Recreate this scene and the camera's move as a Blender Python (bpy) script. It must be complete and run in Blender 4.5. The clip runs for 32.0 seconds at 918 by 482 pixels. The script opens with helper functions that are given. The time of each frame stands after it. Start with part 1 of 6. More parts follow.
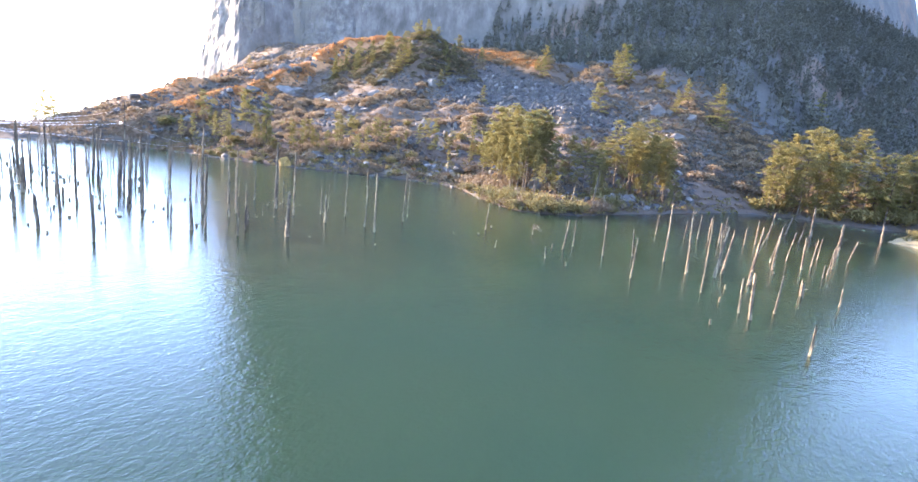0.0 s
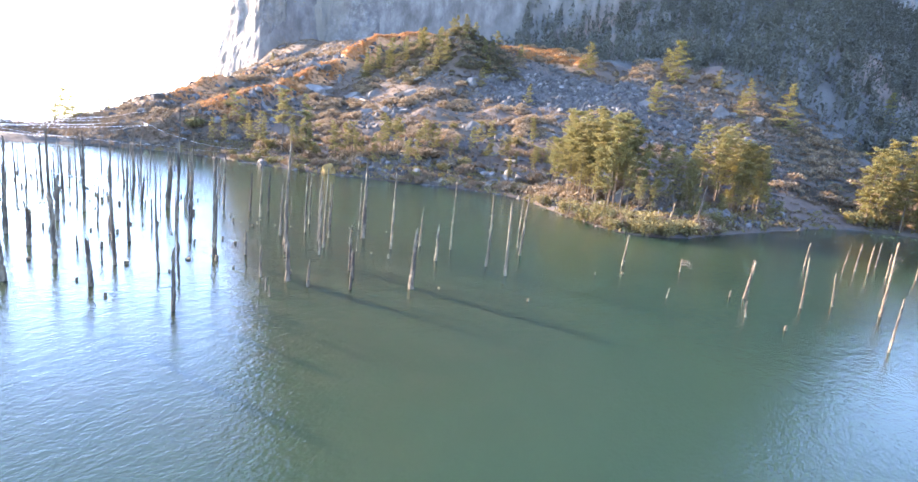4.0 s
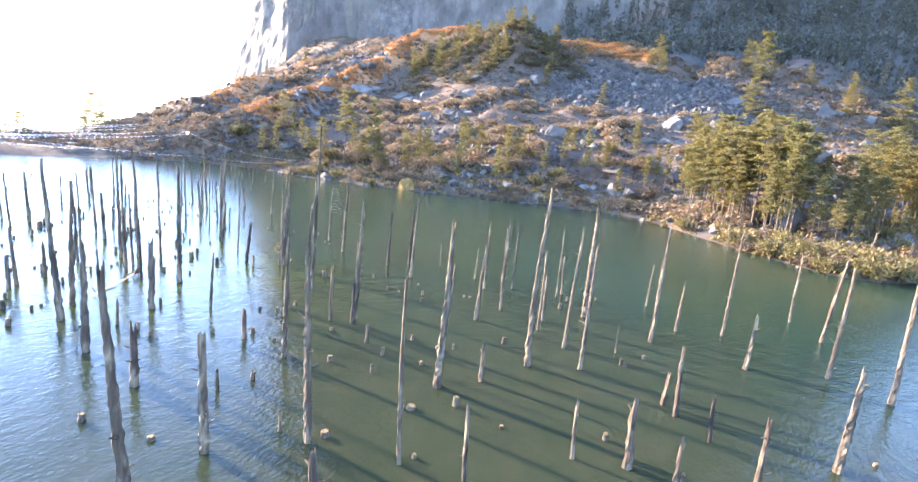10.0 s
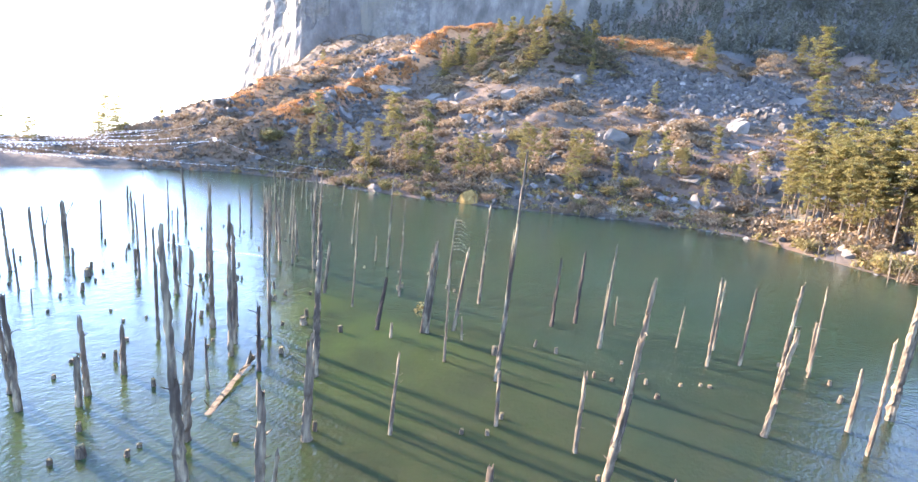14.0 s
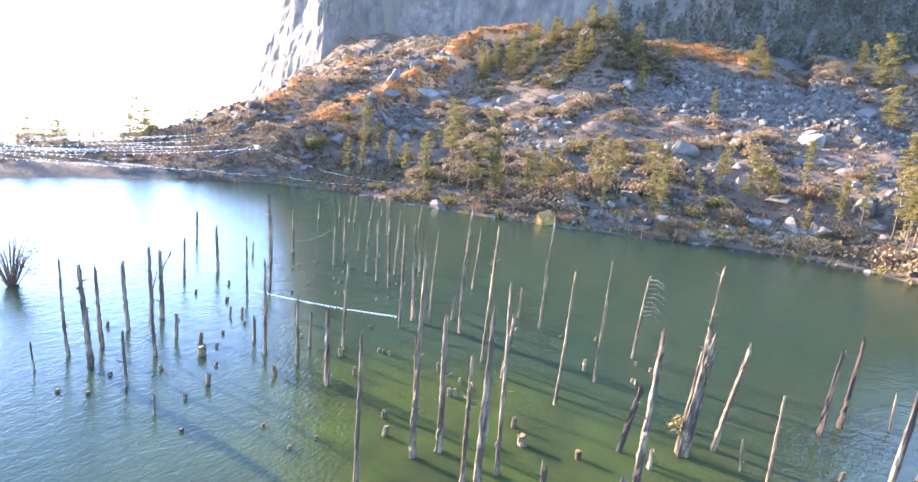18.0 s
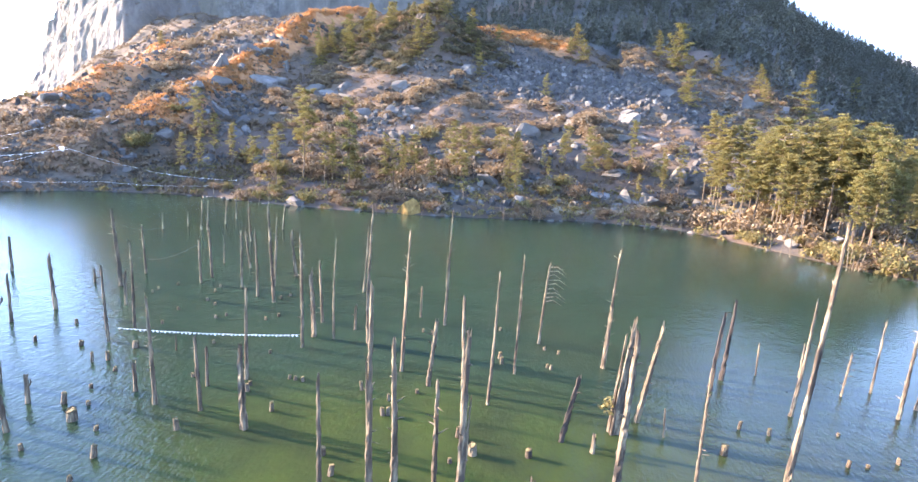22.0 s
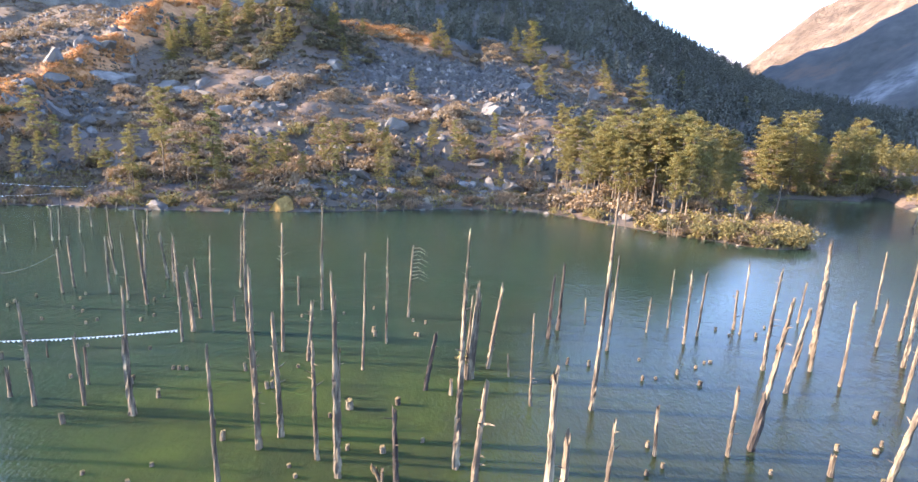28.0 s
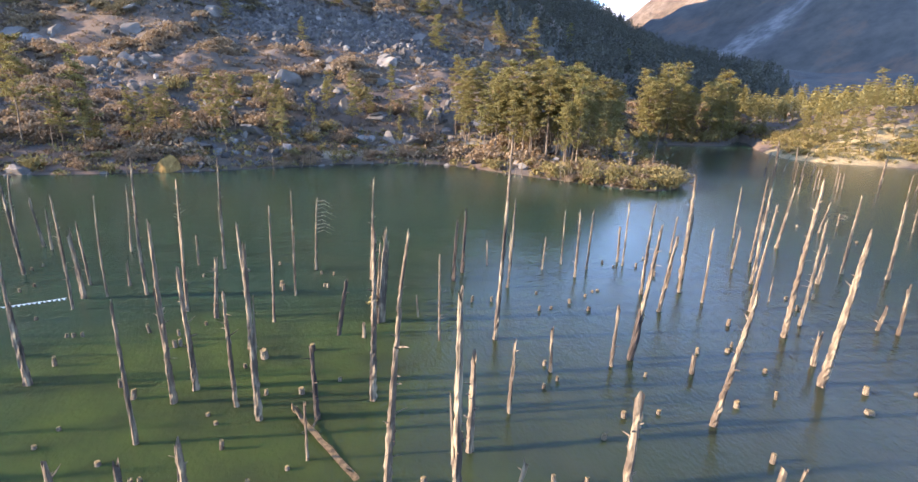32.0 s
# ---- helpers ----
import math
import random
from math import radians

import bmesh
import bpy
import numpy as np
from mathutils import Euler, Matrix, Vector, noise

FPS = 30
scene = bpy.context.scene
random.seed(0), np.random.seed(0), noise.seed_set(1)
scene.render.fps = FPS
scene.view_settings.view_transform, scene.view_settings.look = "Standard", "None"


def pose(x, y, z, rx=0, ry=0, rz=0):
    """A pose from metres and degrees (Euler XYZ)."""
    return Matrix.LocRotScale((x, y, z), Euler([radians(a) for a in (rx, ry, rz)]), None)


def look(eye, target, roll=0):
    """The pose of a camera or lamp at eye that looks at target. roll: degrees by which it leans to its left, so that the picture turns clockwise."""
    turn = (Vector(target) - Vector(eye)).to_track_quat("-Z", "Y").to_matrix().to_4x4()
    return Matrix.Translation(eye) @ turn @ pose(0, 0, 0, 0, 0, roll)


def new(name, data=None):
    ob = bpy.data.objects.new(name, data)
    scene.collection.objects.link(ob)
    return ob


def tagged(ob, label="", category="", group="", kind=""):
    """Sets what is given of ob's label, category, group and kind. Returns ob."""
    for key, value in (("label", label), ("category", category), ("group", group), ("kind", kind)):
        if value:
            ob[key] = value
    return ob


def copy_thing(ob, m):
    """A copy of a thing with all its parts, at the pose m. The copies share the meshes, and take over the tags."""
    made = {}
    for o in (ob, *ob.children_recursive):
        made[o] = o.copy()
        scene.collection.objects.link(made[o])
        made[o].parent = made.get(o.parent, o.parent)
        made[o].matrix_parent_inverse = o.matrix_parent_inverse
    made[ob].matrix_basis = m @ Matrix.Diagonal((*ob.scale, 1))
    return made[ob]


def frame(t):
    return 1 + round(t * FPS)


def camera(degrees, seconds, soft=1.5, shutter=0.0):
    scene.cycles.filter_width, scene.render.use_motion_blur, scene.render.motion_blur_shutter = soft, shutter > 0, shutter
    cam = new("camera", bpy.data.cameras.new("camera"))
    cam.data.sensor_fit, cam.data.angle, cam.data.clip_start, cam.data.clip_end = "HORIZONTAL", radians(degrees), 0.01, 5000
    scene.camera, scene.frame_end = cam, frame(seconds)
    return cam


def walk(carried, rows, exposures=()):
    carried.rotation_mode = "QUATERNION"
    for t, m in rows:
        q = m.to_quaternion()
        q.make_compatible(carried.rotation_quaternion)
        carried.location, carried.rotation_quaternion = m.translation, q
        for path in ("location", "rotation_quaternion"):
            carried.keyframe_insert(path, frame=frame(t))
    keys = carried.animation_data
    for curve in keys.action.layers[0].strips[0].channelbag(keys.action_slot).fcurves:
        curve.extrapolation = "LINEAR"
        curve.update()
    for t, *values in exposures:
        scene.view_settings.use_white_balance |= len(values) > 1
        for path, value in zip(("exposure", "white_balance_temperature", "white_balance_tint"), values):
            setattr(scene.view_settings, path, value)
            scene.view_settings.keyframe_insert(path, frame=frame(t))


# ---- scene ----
cam = camera(80.23, 32.0)
# seconds, eye, target, roll in degrees
PATH = [
    (0, (0.038, -0.277, 9.547), (-0.8556, 1.4754, 9.1865), 5.748),
    (0.5, (-1.850, 0.488, 9.597), (-2.7483, 2.2376, 9.2338), 5.687),
    (1, (-3.731, 1.256, 9.720), (-4.6354, 3.0022, 9.3534), 5.696),
    (1.5, (-5.731, 1.868, 9.765), (-6.6362, 3.6139, 9.4013), 5.867),
    (2, (-7.741, 2.526, 9.905), (-8.6470, 4.2708, 9.5384), 5.915),
    (2.5, (-9.761, 3.150, 9.918), (-10.6678, 4.8935, 9.5499), 5.900),
    (3, (-11.756, 3.808, 9.875), (-12.6657, 5.5511, 9.5087), 5.912),
    (3.5, (-13.752, 4.393, 9.910), (-14.6631, 6.1352, 9.5416), 6.007),
    (5.5, (-21.319, 6.809, 9.665), (-22.2394, 8.5460, 9.2989), 5.450),
    (6, (-23.232, 7.375, 9.745), (-24.1544, 9.1109, 9.3767), 5.434),
    (6.5, (-25.178, 7.960, 9.879), (-26.1004, 9.6951, 9.5087), 5.447),
    (7, (-27.101, 8.588, 9.995), (-28.0232, 10.3225, 9.6205), 5.497),
    (7.5, (-28.944, 9.118, 10.037), (-29.8673, 10.8527, 9.6645), 5.501),
    (8, (-30.804, 9.694, 10.173), (-31.7300, 11.4265, 9.7977), 5.558),
    (8.5, (-32.561, 10.217, 10.276), (-33.4906, 11.9479, 9.9018), 5.535),
    (9, (-34.324, 10.737, 10.419), (-35.2562, 12.4655, 10.0400), 5.561),
    (9.5, (-36.153, 11.278, 10.449), (-37.0871, 13.0053, 10.0679), 5.447),
    (10, (-37.954, 11.809, 10.409), (-38.8905, 13.5344, 10.0274), 5.334),
    (10.5, (-39.817, 12.301, 10.409), (-40.7551, 14.0255, 10.0252), 5.219),
    (11, (-41.973, 12.854, 10.236), (-42.9066, 14.5808, 9.8544), 5.215),
    (11.5, (-43.804, 13.384, 10.179), (-44.7387, 15.1107, 9.8001), 5.108),
    (12, (-45.945, 13.921, 10.196), (-46.8745, 15.6506, 9.8162), 5.313),
    (12.5, (-47.733, 14.403, 10.231), (-48.6631, 16.1319, 9.8498), 5.201),
    (13, (-49.486, 14.867, 10.265), (-50.4162, 16.5963, 9.8852), 5.125),
    (13.5, (-51.165, 15.318, 10.415), (-52.0990, 17.0444, 10.0319), 5.100),
    (14, (-52.899, 15.649, 10.552), (-53.8294, 17.3781, 10.1690), 5.121),
    (14.5, (-54.566, 16.059, 10.689), (-55.4987, 17.7865, 10.3060), 5.071),
    (16.5, (-61.405, 17.164, 11.228), (-62.3312, 18.8928, 10.8386), 6.133),
    (17, (-63.003, 16.953, 11.488), (-63.9278, 18.6826, 11.0950), 6.337),
    (17.5, (-64.727, 17.266, 11.505), (-65.6551, 18.9941, 11.1155), 6.099),
    (18, (-66.405, 17.514, 11.549), (-67.3354, 19.2414, 11.1626), 5.910),
    (18.5, (-67.960, 17.652, 11.574), (-68.8901, 19.3808, 11.1916), 5.523),
    (19, (-69.210, 17.690, 11.695), (-70.0793, 19.4514, 11.3193), 5.389),
    (19.5, (-69.743, 17.659, 11.860), (-70.5352, 19.4588, 11.4960), 5.148),
    (20, (-69.871, 17.557, 11.984), (-70.5990, 19.3855, 11.6268), 5.056),
    (20.5, (-69.870, 17.501, 12.002), (-70.5446, 19.3478, 11.6368), 4.875),
    (21, (-69.862, 17.459, 11.975), (-70.4779, 19.3215, 11.5862), 4.741),
    (21.5, (-69.898, 17.444, 12.036), (-70.4184, 19.3330, 11.6347), 4.305),
    (22, (-69.936, 17.388, 12.033), (-70.3326, 19.3077, 11.6381), 3.904),
    (22.5, (-69.913, 17.397, 12.061), (-70.2408, 19.3309, 11.6707), 3.739),
    (23, (-69.871, 17.345, 12.089), (-70.1538, 19.2862, 11.7010), 3.592),
    (23.5, (-69.765, 17.088, 12.097), (-70.0211, 19.0326, 11.7072), 3.476),
    (24, (-69.618, 16.674, 12.143), (-69.8586, 18.6206, 11.7530), 3.292),
    (24.5, (-69.470, 16.168, 12.175), (-69.6969, 18.1155, 11.7822), 3.212),
    (26.5, (-68.715, 13.841, 12.401), (-68.9215, 15.7895, 11.9999), 2.960),
    (27, (-68.618, 13.750, 12.433), (-68.7601, 15.7043, 12.0322), 2.792),
    (27.5, (-68.593, 13.673, 12.417), (-68.6548, 15.6322, 12.0173), 2.620),
    (28, (-68.518, 13.552, 12.382), (-68.4844, 15.5121, 11.9847), 2.434),
    (28.5, (-68.425, 13.409, 12.305), (-68.2528, 15.3620, 11.9099), 2.120),
    (29, (-68.353, 13.299, 12.183), (-68.1039, 15.2426, 11.7836), 1.992),
    (29.5, (-68.308, 13.242, 12.148), (-68.0145, 15.1756, 11.7290), 2.003),
    (30, (-68.329, 13.178, 12.087), (-68.0091, 15.1042, 11.6522), 1.972),
    (30.5, (-68.314, 13.085, 12.076), (-67.9719, 15.0025, 11.6208), 1.960),
    (31, (-68.401, 12.923, 12.051), (-68.0407, 14.8287, 11.5641), 1.933),
    (31.5, (-68.528, 12.647, 12.112), (-68.1524, 14.5415, 11.5917), 2.018),
    (32, (-68.703, 12.311, 12.165), (-68.3168, 14.1972, 11.6242), 2.063),
]
walk(cam, [(t, look(eye, target, roll)) for t, eye, target, roll in PATH], [(0.0, 4.06, 7150, 25), (9.0, 4.06, 7100, 24), (19.0, 3.94, 7100, 24), (24.0, 3.78, 7200, 24), (28.0, 3.57, 7250, 24), (32.0, 3.15, 7200, 24)])

# ---- world, sun ----
SUN_AZ, SUN_EL = 178.0, 16.0
world = bpy.data.worlds.new("sky")
scene.world = world
world.use_nodes = True
wn, wl = world.node_tree.nodes, world.node_tree.links
sky = wn.new("ShaderNodeTexSky")
sky.sky_type = 'NISHITA'
sky.sun_disc = False
sky.sun_elevation = radians(SUN_EL)
sky.sun_rotation = radians(90 - SUN_AZ)
sky.altitude = 3000
sky.air_density, sky.dust_density, sky.ozone_density = 1.0, 0.3, 3.0
# the misty valley below the horizon is as bright as the sky above it
wtc = wn.new("ShaderNodeTexCoord")
wsep = wn.new("ShaderNodeSeparateXYZ")
wabs = wn.new("ShaderNodeMath")
wabs.operation = 'ABSOLUTE'
wcomb = wn.new("ShaderNodeCombineXYZ")
wl.new(wtc.outputs["Generated"], wsep.inputs[0])
wl.new(wsep.outputs[0], wcomb.inputs[0])
wl.new(wsep.outputs[1], wcomb.inputs[1])
wl.new(wsep.outputs[2], wabs.inputs[0])
wl.new(wabs.outputs[0], wcomb.inputs[2])
wl.new(wcomb.outputs[0], sky.inputs["Vector"])
wl.new(sky.outputs[0], wn["Background"].inputs[0])
wn["Background"].inputs[1].default_value = 0.15

sun_lamp = bpy.data.lights.new("sun", 'SUN')
sun_lamp.energy, sun_lamp.angle, sun_lamp.color = 2.9, radians(1.2), (1.0, 0.86, 0.68)
sun = new("sun", sun_lamp)
a, e = radians(SUN_AZ), radians(SUN_EL)
SUN_DIR = Vector((math.cos(a) * math.cos(e), math.sin(a) * math.cos(e), math.sin(e)))
sun.rotation_euler = SUN_DIR.to_track_quat('Z', 'Y').to_euler()

# ---- materials ----
class Mat:
    """A node material with a Principled shader and short-hands for its nodes."""

    def __init__(self, name, rough=0.8, spec=0.3, metal=0.0):
        self.m = bpy.data.materials.new(name)
        self.m.use_nodes = True
        self.n, self.l = self.m.node_tree.nodes, self.m.node_tree.links
        self.b = self.n["Principled BSDF"]
        self.b.inputs["Roughness"].default_value = rough
        self.b.inputs["Specular IOR Level"].default_value = spec
        self.b.inputs["Metallic"].default_value = metal
        self.pos = self.n.new("ShaderNodeNewGeometry").outputs["Position"]
        self.obj = self.n.new("ShaderNodeTexCoord").outputs["Object"]

    def noise(self, scale, detail=4.0, vec=None, rough=0.55, stretch=None):
        t = self.n.new("ShaderNodeTexNoise")
        t.inputs["Scale"].default_value, t.inputs["Detail"].default_value, t.inputs["Roughness"].default_value = scale, detail, rough
        v = vec or self.pos
        if stretch:
            mp = self.n.new("ShaderNodeMapping")
            mp.inputs["Scale"].default_value = stretch
            self.l.new(v, mp.inputs["Vector"])
            v = mp.outputs[0]
        self.l.new(v, t.inputs["Vector"])
        return t.outputs["Fac"]

    def ramp(self, fac, *stops):
        r = self.n.new("ShaderNodeValToRGB")
        els = r.color_ramp.elements
        while len(els) < len(stops):
            els.new(0.5)
        for el, (p, c) in zip(els, stops):
            el.position = p
            el.color = (*c, 1) if isinstance(c, tuple) else (c, c, c, 1)
        self.l.new(fac, r.inputs[0])
        return r.outputs[0]

    def mix(self, fac, a, b, mode='MIX'):
        m = self.n.new("ShaderNodeMix")
        m.data_type, m.blend_type = 'RGBA', mode
        for socket, v in ((m.inputs[0], fac), (m.inputs[6], a), (m.inputs[7], b)):
            if isinstance(v, (int, float)):
                socket.default_value = v
            elif isinstance(v, tuple):
                socket.default_value = (*v, 1)
            else:
                self.l.new(v, socket)
        return m.outputs[2]

    def math(self, op, a, b=0.0, clamp=False):
        m = self.n.new("ShaderNodeMath")
        m.operation, m.use_clamp = op, clamp
        for socket, v in zip(m.inputs, (a, b)):
            if isinstance(v, (int, float)):
                socket.default_value = v
            else:
                self.l.new(v, socket)
        return m.outputs[0]

    def attribute(self, name):
        t = self.n.new("ShaderNodeAttribute")
        t.attribute_name = name
        return t.outputs["Fac"]

    def random(self):
        return self.n.new("ShaderNodeObjectInfo").outputs["Random"]

    def island(self):
        return self.n.new("ShaderNodeNewGeometry").outputs["Random Per Island"]

    def color(self, c):
        if isinstance(c, tuple):
            self.b.inputs["Base Color"].default_value = (*c, 1)
        else:
            self.l.new(c, self.b.inputs["Base Color"])
        return self

    def rough(self, r):
        self.l.new(r, self.b.inputs["Roughness"])
        return self

    def bump(self, height, strength=0.5, distance=0.1):
        p = self.n.new("ShaderNodeBump")
        p.inputs["Strength"].default_value, p.inputs["Distance"].default_value = strength, distance
        self.l.new(height, p.inputs["Height"])
        self.l.new(p.outputs[0], self.b.inputs["Normal"])
        return self

    def zone(self, x, y, rx, ry, soft=0.35):
        """1 inside an ellipse on the plan, with a ragged edge."""
        sep = self.n.new("ShaderNodeSeparateXYZ")
        self.l.new(self.pos, sep.inputs[0])
        dx = self.math('DIVIDE', self.math('SUBTRACT', sep.outputs[0], x), rx)
        dy = self.math('DIVIDE', self.math('SUBTRACT', sep.outputs[1], y), ry)
        r = self.math('ADD', self.math('MULTIPLY', dx, dx), self.math('MULTIPLY', dy, dy))
        r = self.math('ADD', r, self.math('MULTIPLY', self.math('SUBTRACT', self.noise(0.12, 5), 0.5), 1.6))
        mr = self.n.new("ShaderNodeMapRange")
        mr.inputs["From Min"].default_value, mr.inputs["From Max"].default_value = 1 + soft, 1 - soft
        self.l.new(r, mr.inputs["Value"])
        return mr.outputs[0]


# hillside: dry shrub and grass over grey stone
g = Mat("hillside", 0.9, 0.15)
dry = g.ramp(g.noise(0.35, 8), (0.3, (0.072, 0.053, 0.042)), (0.5, (0.115, 0.083, 0.062)), (0.7, (0.145, 0.10, 0.07)))
brush = g.ramp(g.noise(0.9, 6), (0.35, (0.06, 0.055, 0.042)), (0.65, (0.115, 0.088, 0.062)))
c = g.mix(g.ramp(g.noise(0.06, 6), (0.4, 0.0), (0.6, 1.0)), dry, brush)
stone = g.ramp(g.noise(1.6, 8), (0.3, (0.05, 0.048, 0.047)), (0.6, (0.082, 0.079, 0.077)), (0.75, (0.12, 0.115, 0.11)))
c = g.mix(g.ramp(g.noise(0.16, 8, rough=0.7), (0.55, 0.0), (0.64, 0.9)), c, stone)
c = g.mix(g.math('MULTIPLY', g.zone(-72, 176, 36, 18), 0.75), c, stone)
orange = g.ramp(g.noise(0.8, 6), (0.3, (0.29, 0.13, 0.06)), (0.7, (0.46, 0.23, 0.10)))
c = g.mix(g.math('MULTIPLY', g.attribute("grass"), 0.92), c, orange)
pale = g.ramp(g.noise(1.2, 5), (0.3, (0.17, 0.13, 0.065)), (0.7, (0.32, 0.255, 0.14)))
c = g.mix(g.zone(34, 113, 24, 11, 0.2), c, pale)
# grey and low in contrast: the haze over the ridges is partly in this colour
forest_floor = g.ramp(g.noise(0.05, 9, rough=0.7), (0.35, (0.07, 0.072, 0.068)), (0.65, (0.115, 0.112, 0.10)))
forest_floor = g.mix(g.ramp(g.noise(0.018, 7, rough=0.65), (0.52, 0.0), (0.62, 0.75)), forest_floor, (0.17, 0.115, 0.085))
forest_floor = g.mix(g.math('MULTIPLY', g.attribute("gully"), 0.8), forest_floor, g.ramp(g.noise(0.06, 8, rough=0.7), (0.4, (0.12, 0.12, 0.118)), (0.62, (0.33, 0.32, 0.30))))
c = g.mix(g.attribute("woodland"), c, forest_floor)
c = g.mix(g.math('MULTIPLY', g.attribute("trail"), 0.9), c, g.ramp(g.noise(1.5, 5), (0.3, (0.24, 0.19, 0.12)), (0.7, (0.38, 0.31, 0.21))))
c = g.mix(g.math('MULTIPLY', g.zone(-163, 84, 24, 26), 0.75), c, g.ramp(g.noise(0.7, 7), (0.35, (0.03, 0.03, 0.026)), (0.65, (0.12, 0.105, 0.08))))
cliff_stone = g.ramp(g.noise(0.16, 10, stretch=(1, 1, 0.5), rough=0.7), (0.34, (0.07, 0.067, 0.062)), (0.5, (0.115, 0.11, 0.102)), (0.64, (0.17, 0.163, 0.152)))
c = g.mix(g.attribute("crag"), c, cliff_stone)
g.color(c).bump(g.noise(1.8, 8), 0.6, 0.35)
HILL = g.m

g = Mat("lake_water", 0.06, 0.42)
g.b.inputs["IOR"].default_value = 1.25
body = g.ramp(g.noise(0.035, 4), (0.3, (0.011, 0.029, 0.021)), (0.6, (0.017, 0.033, 0.020)), (0.8, (0.028, 0.034, 0.018)))
weed = g.ramp(g.noise(0.3, 6), (0.35, (0.024, 0.032, 0.012)), (0.6, (0.036, 0.052, 0.013)))
body = g.mix(g.math('MULTIPLY', g.zone(-70, 32, 14, 10, 0.6), 0.8), body, weed)
silt = g.ramp(g.noise(0.5, 6), (0.3, (0.018, 0.025, 0.013)), (0.7, (0.028, 0.031, 0.017)))
body = g.mix(g.math('MULTIPLY', g.zone(-47, 28, 20, 16, 0.95), 0.85), body, silt)
g.color(body)
waves = g.math('ADD', g.noise(1.7, 3, stretch=(1.0, 0.5, 1.0)), g.math('MULTIPLY', g.noise(6.5, 3, stretch=(1, 0.6, 1)), 0.75))
g.bump(waves, 0.36, 0.075)
# murky water scatters the light sideways before it returns
g.m.node_tree.nodes["Principled BSDF"].subsurface_method = 'BURLEY'
g.b.inputs["Subsurface Weight"].default_value = 0.8
g.b.inputs["Subsurface Radius"].default_value = (0.7, 1.0, 0.8)
g.b.inputs["Subsurface Scale"].default_value = 0.7
WATER = g.m

g = Mat("dead_wood", 0.85, 0.2)
grain = g.noise(7.0, 6, g.obj, stretch=(1, 1, 0.12))
wood = g.ramp(grain, (0.34, (0.02, 0.017, 0.013)), (0.48, (0.11, 0.09, 0.066)), (0.66, (0.29, 0.237, 0.152)))
wood = g.mix(g.ramp(g.noise(1.3, 6, g.pos, 0.65, (1, 1, 0.45)), (0.48, 0.0), (0.58, 0.9)), wood, (0.045, 0.034, 0.026))
wood = g.mix(g.math('MULTIPLY', g.random(), 0.45), wood, (0.14, 0.104, 0.068))
g.color(wood).bump(grain, 0.9, 0.05)
DEADWOOD = g.m

g = Mat("charred_wood", 0.9, 0.2)
grain = g.noise(7.0, 6, g.obj, stretch=(1, 1, 0.12))
g.color(g.ramp(grain, (0.3, (0.015, 0.013, 0.012)), (0.7, (0.07, 0.055, 0.045)))).bump(grain, 0.9, 0.05)
CHAR = g.m

g = Mat("cut_wood", 0.8, 0.2)
g.color(g.ramp(g.noise(9.0, 5, g.obj), (0.3, (0.09, 0.066, 0.03)), (0.7, (0.23, 0.172, 0.08)))).bump(g.noise(20, 3, g.obj), 0.5, 0.02)
CUTWOOD = g.m

g = Mat("wet_log_wood", 0.7, 0.3)
g.color(g.ramp(g.noise(5.0, 6, stretch=(1, 1, 1)), (0.35, (0.05, 0.033, 0.016)), (0.65, (0.17, 0.115, 0.055)))).bump(g.noise(12, 4), 0.7, 0.03)
WETLOG = g.m

g = Mat("bark", 0.9, 0.15)
g.color(g.ramp(g.noise(5, 6, g.obj, stretch=(1, 1, 0.2)), (0.3, (0.055, 0.042, 0.03)), (0.7, (0.18, 0.138, 0.10)))).bump(g.noise(9, 5, g.obj), 0.8, 0.05)
BARK = g.m


def leaf(name, lo, hi, warm, thin=0.25):
    q = Mat(name, 0.75, 0.08)
    col = q.ramp(q.island(), (0.0, lo), (1.0, hi))
    col = q.mix(q.math('MULTIPLY', q.random(), 0.55), col, warm)
    q.color(col)
    tr = q.n.new("ShaderNodeBsdfTranslucent")
    q.l.new(col, tr.inputs[0])
    ms = q.n.new("ShaderNodeMixShader")
    ms.inputs[0].default_value = thin
    q.l.new(q.b.outputs[0], ms.inputs[1])
    q.l.new(tr.outputs[0], ms.inputs[2])
    q.l.new(ms.outputs[0], q.n["Material Output"].inputs[0])
    return q.m


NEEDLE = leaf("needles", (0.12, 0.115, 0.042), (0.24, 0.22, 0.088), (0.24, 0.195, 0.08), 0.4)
# darker, greyer and flatter: the ridge's shade and haze are partly in this colour
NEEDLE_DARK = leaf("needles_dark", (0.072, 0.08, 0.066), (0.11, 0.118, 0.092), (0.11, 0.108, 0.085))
SHRUB = leaf("shrub_leaves", (0.115, 0.085, 0.056), (0.20, 0.15, 0.098), (0.22, 0.15, 0.088))
TAN = leaf("tan_shrub_leaves", (0.165, 0.118, 0.074), (0.30, 0.222, 0.138), (0.29, 0.19, 0.10))
SHRUB_GREEN = leaf("shrub_green", (0.12, 0.105, 0.042), (0.185, 0.158, 0.066), (0.21, 0.16, 0.068))
THICKET = leaf("thicket_leaves", (0.075, 0.068, 0.04), (0.16, 0.14, 0.082), (0.15, 0.12, 0.075))
